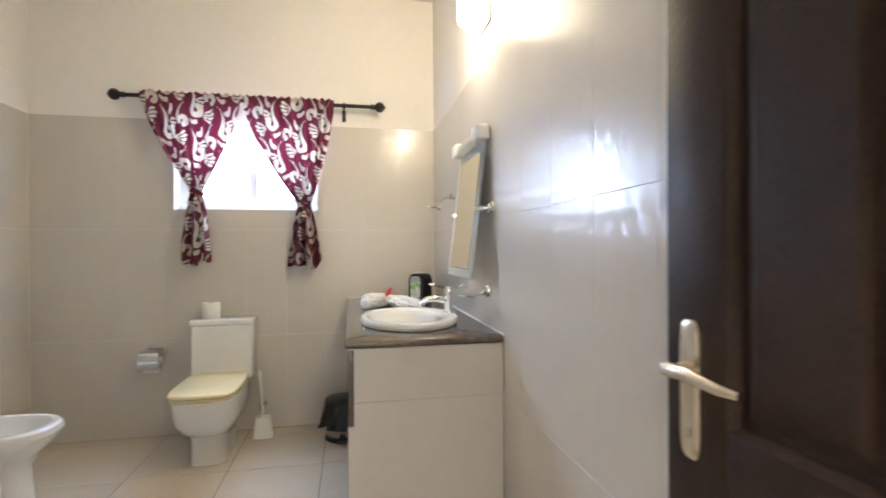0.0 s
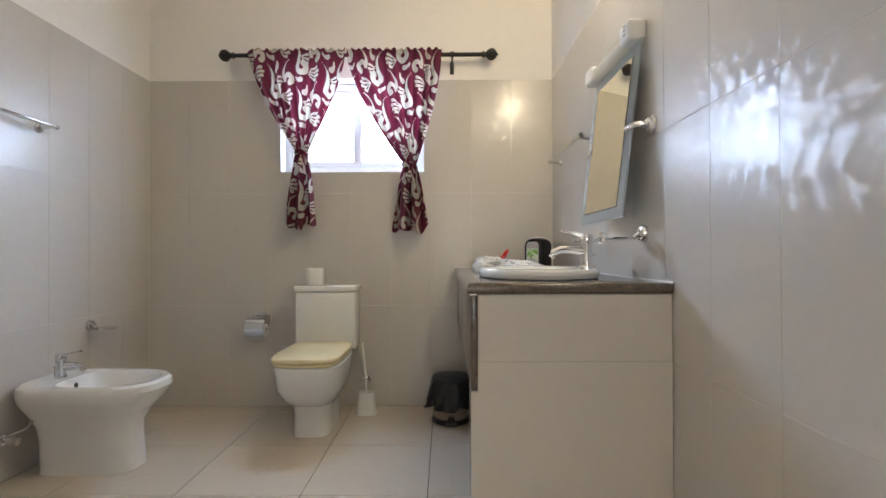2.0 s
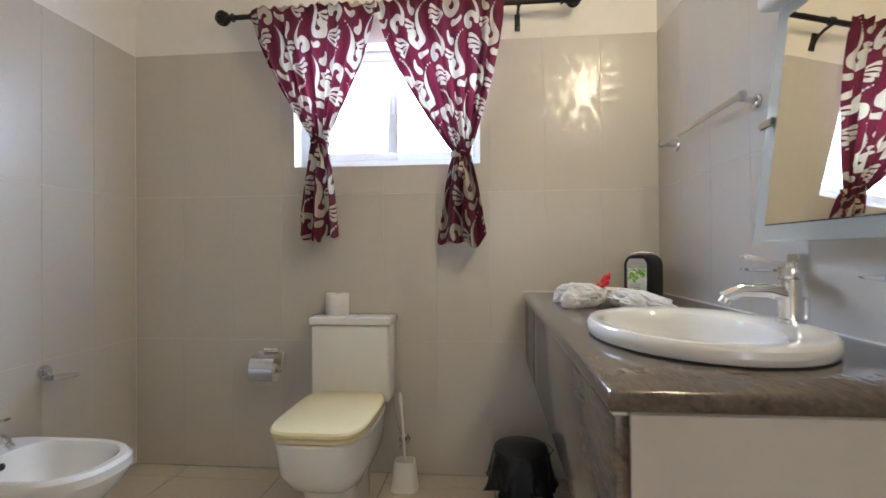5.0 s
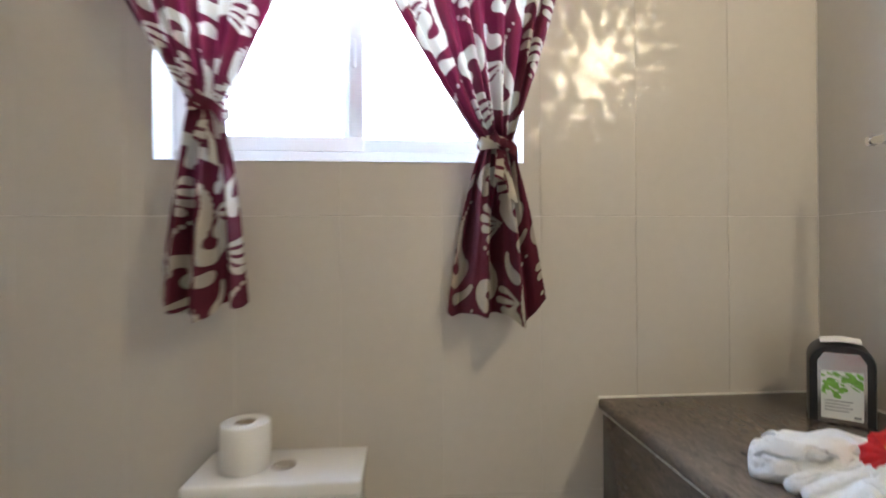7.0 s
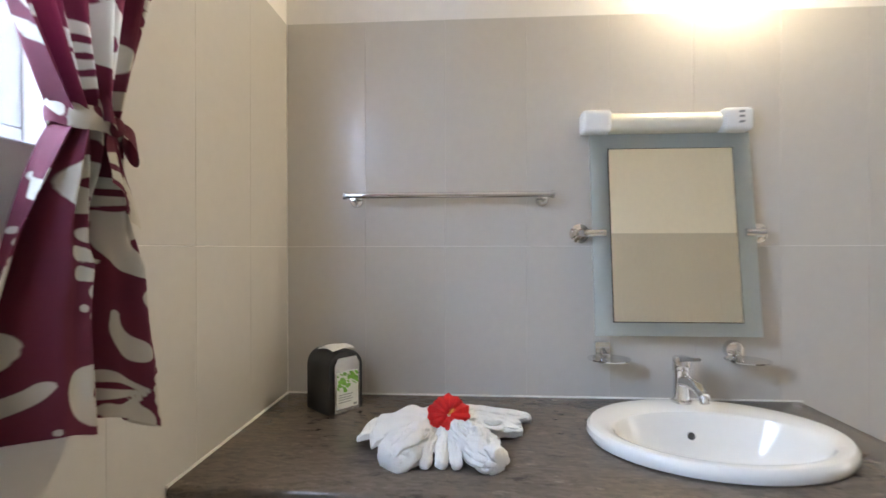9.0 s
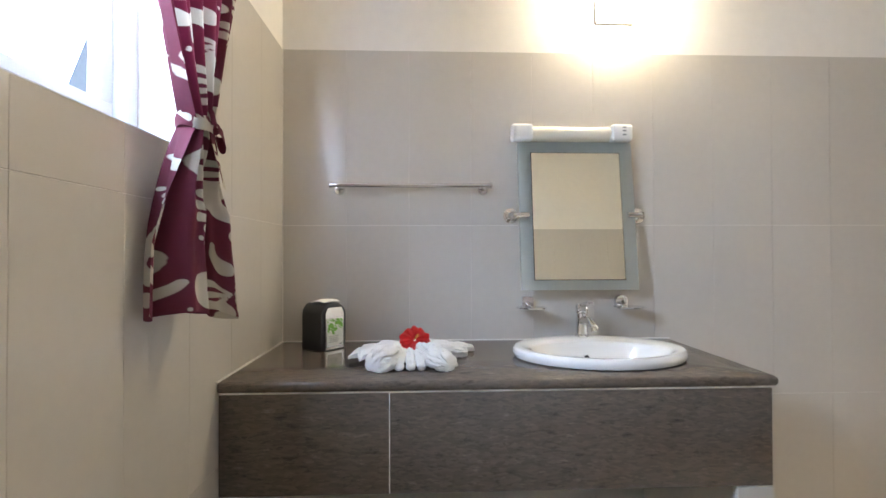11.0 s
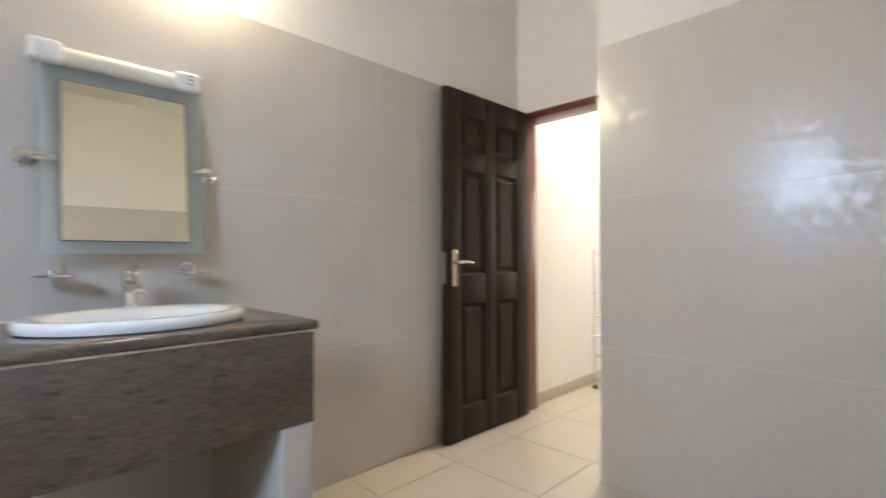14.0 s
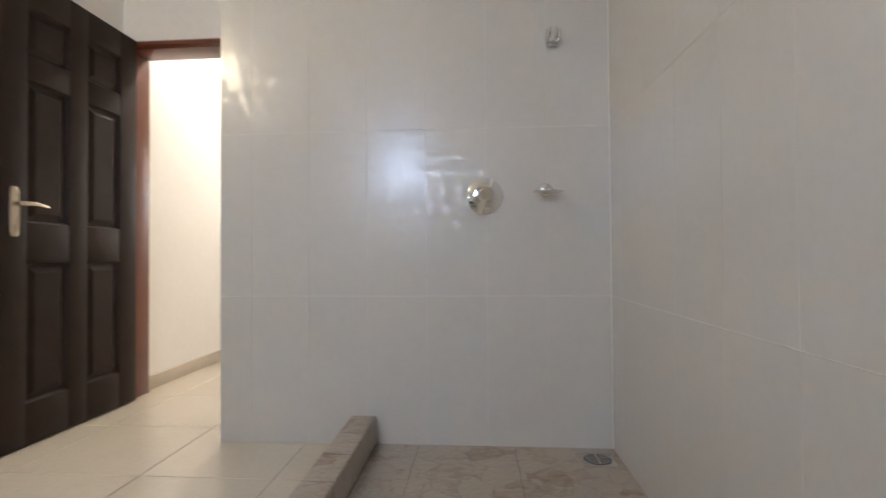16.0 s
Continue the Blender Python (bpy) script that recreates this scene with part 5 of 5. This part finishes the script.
fl = thing("hibiscus_flower", (-0.375, -0.545, CZ + 0.06), "red hibiscus flower lying on the folded towel", "flower")
FM = Matrix.Translation((-0.385, -0.545, CZ + 0.072)) @ Vector((-0.85, -0.05, 0.62)).to_track_quat("Z", "Y").to_matrix().to_4x4()
for k in range(5):
    bm = B()
    a0 = 2 * math.pi * k / 5 + 0.3
    rows = []
    for i in range(10):
        t = i / 9
        r = 0.004 + 0.048 * t
        half = 0.66 + 0.12 * math.sin(min(t * 1.25, 1.0) * math.pi / 2) * (1.0 if t < 0.85 else 1 - 0.5 * (t - 0.85) / 0.15)
        row = []
        for j in range(11):
            s = (j / 10 - 0.5) * 2
            rr = r * (1 - 0.16 * s * s) + (0.003 * math.sin(s * 9 + k) if t > 0.8 else 0)
            zc = 0.014 * t - 0.020 * t * t + 0.005 * s * s * t + 0.0035 * t * math.sin(s * 8 + k * 1.7) + 0.0015 * (k % 2)
            row.append(bm.verts.new(FM @ Vector((rr * math.cos(a0 + half * s), rr * math.sin(a0 + half * s), zc))))
        rows.append(row)
    for r0, r1 in zip(rows, rows[1:]):
        for j in range(10):
            bm.faces.new((r0[j], r0[j + 1], r1[j + 1], r1[j]))
    bmesh.ops.solidify(bm, geom=list(bm.faces), thickness=0.0007)
    part("petal", bm, PETAL, fl)
bm = tube(B(), [FM @ Vector(p) for p in ((0, 0, 0.002), (0.004, 0.002, 0.016), (0.010, 0.004, 0.030))], 0.002, 8)
for k in range(14):
    a = k * 2.4
    p = FM @ Vector((0.005 + 0.0005 * k + 0.004 * math.cos(a), 0.003 + 0.004 * math.sin(a), 0.017 + 0.0011 * k))
    bmesh.ops.create_icosphere(bm, subdivisions=1, radius=0.0013, matrix=Matrix.Translation(p))
part("stamen", bm, STAMEN, fl, "orange stamen")

# ---- shower ----
def shower_mixer(x, z):
    t = thing("shower_mixer", (x, YS, z), "round chrome concealed shower mixer with a lever", "shower mixer")
    bm = lathe(B(), [(0, 0), (0.078, 0), (0.078, 0.004), (0.072, 0.009), (0.036, 0.013), (0, 0.013)], turn_to((x, YS, z), (0, 1, 0)), 48)
    part("plate", bm, CHROME, t)
    bm = lathe(B(), [(0.030, 0.012), (0.030, 0.050), (0.026, 0.056), (0, 0.057)], turn_to((x, YS, z), (0, 1, 0)), 36)
    hub = part("hub", bm, CHROME, t)
    bm = B()
    rings = []
    for f, w, y, h in ((-0.12, 0.013, 0.052, 0.008), (0.3, 0.013, 0.056, 0.006), (0.7, 0.012, 0.064, 0.005), (1.0, 0.011, 0.070, 0.004)):
        cx, cz = x + 0.026 * f, z - 0.085 * f
        rings.append([Vector((cx - w, YS + y - h, cz - 0.004)), Vector((cx + w, YS + y - h, cz + 0.004)), Vector((cx + w, YS + y + h, cz + 0.004)), Vector((cx - w, YS + y + h, cz - 0.004))])
    loft(bm, rings)
    bmesh.ops.bevel(bm, geom=list(bm.edges), offset=0.002, segments=2, affect="EDGES")
    part("lever", bm, CHROME, hub)


shower_mixer(-2.046, 1.056)
arm = thing("shower_bracket", (-2.331, YS, 1.703), "chrome hand shower bracket without its hose", "shower bracket")
bm = box(B(), -2.355, -2.307, YS, YS + 0.020, 1.678, 1.692, 0.004)
part("boss", bm, CHROME, arm)
bm = B()
for s in (-1, 1):
    box(bm, -2.331 + s * 0.024 - 0.006, -2.331 + s * 0.024 + 0.006, YS + 0.018, YS + 0.062, 1.690, 1.734, 0.003)
box(bm, -2.349, -2.313, YS + 0.020, YS + 0.034, 1.692, 1.718, 0.003)
part("fork", bm, CHROME, arm)
bm = B()
for s in (-1, 1):
    rod(bm, (-2.331 + s * 0.012, YS + 0.045, 1.715), (-2.331 + s * 0.012, YS + 0.050, 1.748), 0.003, seg=8)
part("prong", bm, CHROME, arm)

drain = thing("floor_drain", (-2.475, -2.835, 0.005), "round slotted metal shower floor drain", "floor drain")
DXc, DYc = -2.472, -2.835
bm = box(B(), DXc - 0.062, DXc + 0.062, DYc - 0.062, DYc + 0.062, 0.002, 0.0085, 0.002)
part("plate", bm, STEEL, drain)
# flat black disc paints the shaded depth between the slats
bm = lathe(B(), [(0, 0.0006), (0.052, 0.0006), (0.053, 0)], Matrix.Translation((DXc, DYc, 0.0087)), 36)
part("slot_shade_disc", bm, EDGE_AND_HOLE_BLACK, drain)
for k in range(-4, 5):
    d = k * 0.0112
    h = math.sqrt(max(0, 0.05 ** 2 - d * d))
    bm = box(B(), DXc - h, DXc + h, DYc + d - 0.0023, DYc + d + 0.0023, 0.0092, 0.0112)
    part("slat", bm, STEEL, drain, smooth=False)
bm = box(B(), DXc - 0.0035, DXc + 0.0035, DYc - 0.05, DYc + 0.05, 0.0095, 0.0116)
part("slat", bm, STEEL, drain, smooth=False)

SX0, SX1, SY1 = -1.575, -1.468, -2.06
kerb = tagged(part("shower_kerb", box(B(), SX0 + 0.004, SX1 - 0.004, YS, SY1, 0.0, 0.118), FLOOR_GROUT, smooth=False), "low kerb faced with autumn slate flags around the shower", "shower kerb", kind=S)
tray = tagged(part("shower_floor", box(B(), XL, SX0 + 0.004, YS, SY1, -0.001, 0.001), FLOOR_GROUT, smooth=False), "shower floor laid with autumn slate flags", "shower floor", kind=S)
ORIGIN[kerb.name] = ORIGIN[tray.name] = Vector((0, 0, 0))

# ---- wire rack in the hallway ----
rk = thing("shoe_rack", (-0.24, -4.55, 0.0), "slim chrome wire rack standing by the hallway wall", "rack")
for x in (-0.10, -0.38):
    for y in (-4.40, -4.72):
        post = part("post", rod(B(), (x, y, 0.02), (x, y, 1.12), 0.011), CHROME, rk)
        part("foot", rod(B(), (x, y, 0.0), (x, y, 0.03), 0.018), BLACK_PLASTIC, post)
for z in (0.10, 0.26, 0.42, 0.58, 0.74, 0.90, 1.08):
    bm = B()
    for y in (-4.40, -4.56, -4.72):
        rod(bm, (-0.38, y, z), (-0.10, y, z), 0.005, seg=8)
    for x in (-0.38, -0.24, -0.10):
        rod(bm, (x, -4.72, z), (x, -4.40, z), 0.005, seg=8)
    part("shelf", bm, CHROME, rk)

# ---- tiles of walls and floor ----
TILES = {}


def tile_mesh(rects, depth, gap, material, axis):
    """One tile of some rectangles (a0, a1, b0, b1), its front at 0 and its back at depth; axis: the way it faces."""
    bm = B()
    for a0, a1, b0, b1 in rects:
        e = 0.0007
        rings = []
        for d, i in ((depth, 0.0), (e, 0.0), (0.0, e)):
            rings.append([(a0 + i, b0 + i, d), (a1 - i, b0 + i, d), (a1 - i, b1 - i, d), (a0 + i, b1 - i, d)])
        if len(rects) > 1:
            rings = [[(a0, b0, d), (a1, b0, d), (a1, b1, d), (a0, b1, d)] for d in (depth, 0.0)]
        put = {"-y": lambda a, b, d: Vector((a, d, b)), "-x": lambda a, b, d: Vector((d, a, b)), "+x": lambda a, b, d: Vector((-d, a, b)), "+y": lambda a, b, d: Vector((a, -d, b)), "+z": lambda a, b, d: Vector((a, b, -d))}[axis]
        loft(bm, [[put(*p) for p in r] for r in rings], False, True)
    me = bpy.data.meshes.new("tile")
    bm.to_mesh(me)
    bm.free()
    me.materials.append(material)
    return me


def lay(parent, axis, plane, cuts_a, cuts_b, material, gap=0.0013, hole=None, depth=0.0015, name="tile"):
    """Lays tiles between the cut lines of one surface, leaving joints and a hole."""
    for a0, a1 in zip(cuts_a, cuts_a[1:]):
        for b0, b1 in zip(cuts_b, cuts_b[1:]):
            ga = gap * (0.45 if material in (WALL_TILE_X, WALL_TILE_Y) else 1.0)
            r = (a0 + ga / 2, a1 - ga / 2, b0 + gap / 2, b1 - gap / 2)
            rects = [r]
            if hole and r[0] < hole[1] and r[1] > hole[0] and r[2] < hole[3] and r[3] > hole[2]:
                rects = []
                lo, hi = max(r[0], hole[0]), min(r[1], hole[1])
                if r[0] < hole[0]:
                    rects.append((r[0], hole[0], r[2], r[3]))
                if r[1] > hole[1]:
                    rects.append((hole[1], r[1], r[2], r[3]))
                if r[2] < hole[2]:
                    rects.append((lo, hi, r[2], hole[2]))
                if r[3] > hole[3]:
                    rects.append((lo, hi, hole[3], r[3]))
                if not rects:
                    continue
            ca, cb = (r[0] + r[1]) / 2, (r[2] + r[3]) / 2
            local = [(q[0] - ca, q[1] - ca, q[2] - cb, q[3] - cb) for q in rects]
            key = (axis, material.name, depth, tuple(round(v, 4) for q in local for v in q))
            if key not in TILES:
                TILES[key] = tile_mesh(local, depth, gap, material, axis)
            ob = new(name, TILES[key])
            ob.parent = parent
            pos = {"y": (ca, plane, cb), "x": (plane, ca, cb), "z": (ca, cb, plane)}[axis[1]]
            ob.location = Vector(pos) - ORIGIN[parent.name]


def steps(start, size, end):
    """Cut lines from start towards end, a tile's size apart."""
    out, v = [start], start
    sg = 1 if end > start else -1
    while (end - (v + sg * size)) * sg > 0.02:
        v += sg * size
        out.append(v)
    out.append(end)
    return sorted(out)


ZC = [0.0, 0.634, 1.347, HT]
TW = 0.2567
lay(wall_north, "-y", 0.0, steps(XL, TW, 0.0), ZC, WALL_TILE_Y, hole=(WX0, WX1, WZ0, WZ1))
lay(wall_east, "-x", 0.0, steps(-0.002, TW, YD + 0.002), ZC, WALL_TILE_X)
lay(wall_west, "+x", XL, steps(-0.002, TW, YS), ZC, WALL_TILE_X)
lay(wall_south, "+y", YS, steps(XL + 0.002, TW, XE), ZC, WALL_TILE_Y)
# tiled end of the vanity
lay(van, "-x", -0.6085, [-1.593, -1.489], [0.0, 0.546], WALL_TILE_X)
bm = box(B(), -0.6085, -0.003, -1.594, -1.5895, 0.001, 0.547)
box(bm, -0.5868, -0.003, -1.594, -1.5895, 0.547, 0.6364)
part("tile", bm, WALL_TILE_Y, van, smooth=False)
bm = box(B(), -0.5868, -0.003, -1.594, -1.5895, 0.6376, CZ - 0.034, 0.0007, 1)
part("tile", bm, WALL_TILE_Y, van, smooth=False)
fx = sorted([XL - 0.0] + [-0.250 - 0.508 * k for k in range(5)] + [0.0])
fy = sorted([0.0] + [-0.122 - 0.4995 * k for k in range(13)] + [-6.5])
for a0, a1 in zip(fx, fx[1:]):
    for b0, b1 in zip(fy, fy[1:]):
        lay(floor, "+z", 0.0, [a0, a1], [b0, b1], FLOOR_TILE, gap=0.004, depth=0.0028)
# slate flags of the shower
lay(tray, "+z", 0.0045, steps(XL, 0.405, SX0), sorted([YS, YS + 0.135, YS + 0.135 + 0.36, SY1]), SLATE, gap=0.003, depth=0.0034)
lay(kerb, "+z", 0.1225, [SX0, SX1], steps(YS, 0.20, SY1), SLATE, gap=0.003, depth=0.0045)
lay(kerb, "-x", SX0, steps(YS, 0.40, SY1), [0.005, 0.118], SLATE, gap=0.003, depth=0.004)
lay(kerb, "+x", SX1, steps(YS, 0.40, SY1), [0.001, 0.118], SLATE, gap=0.003, depth=0.004)
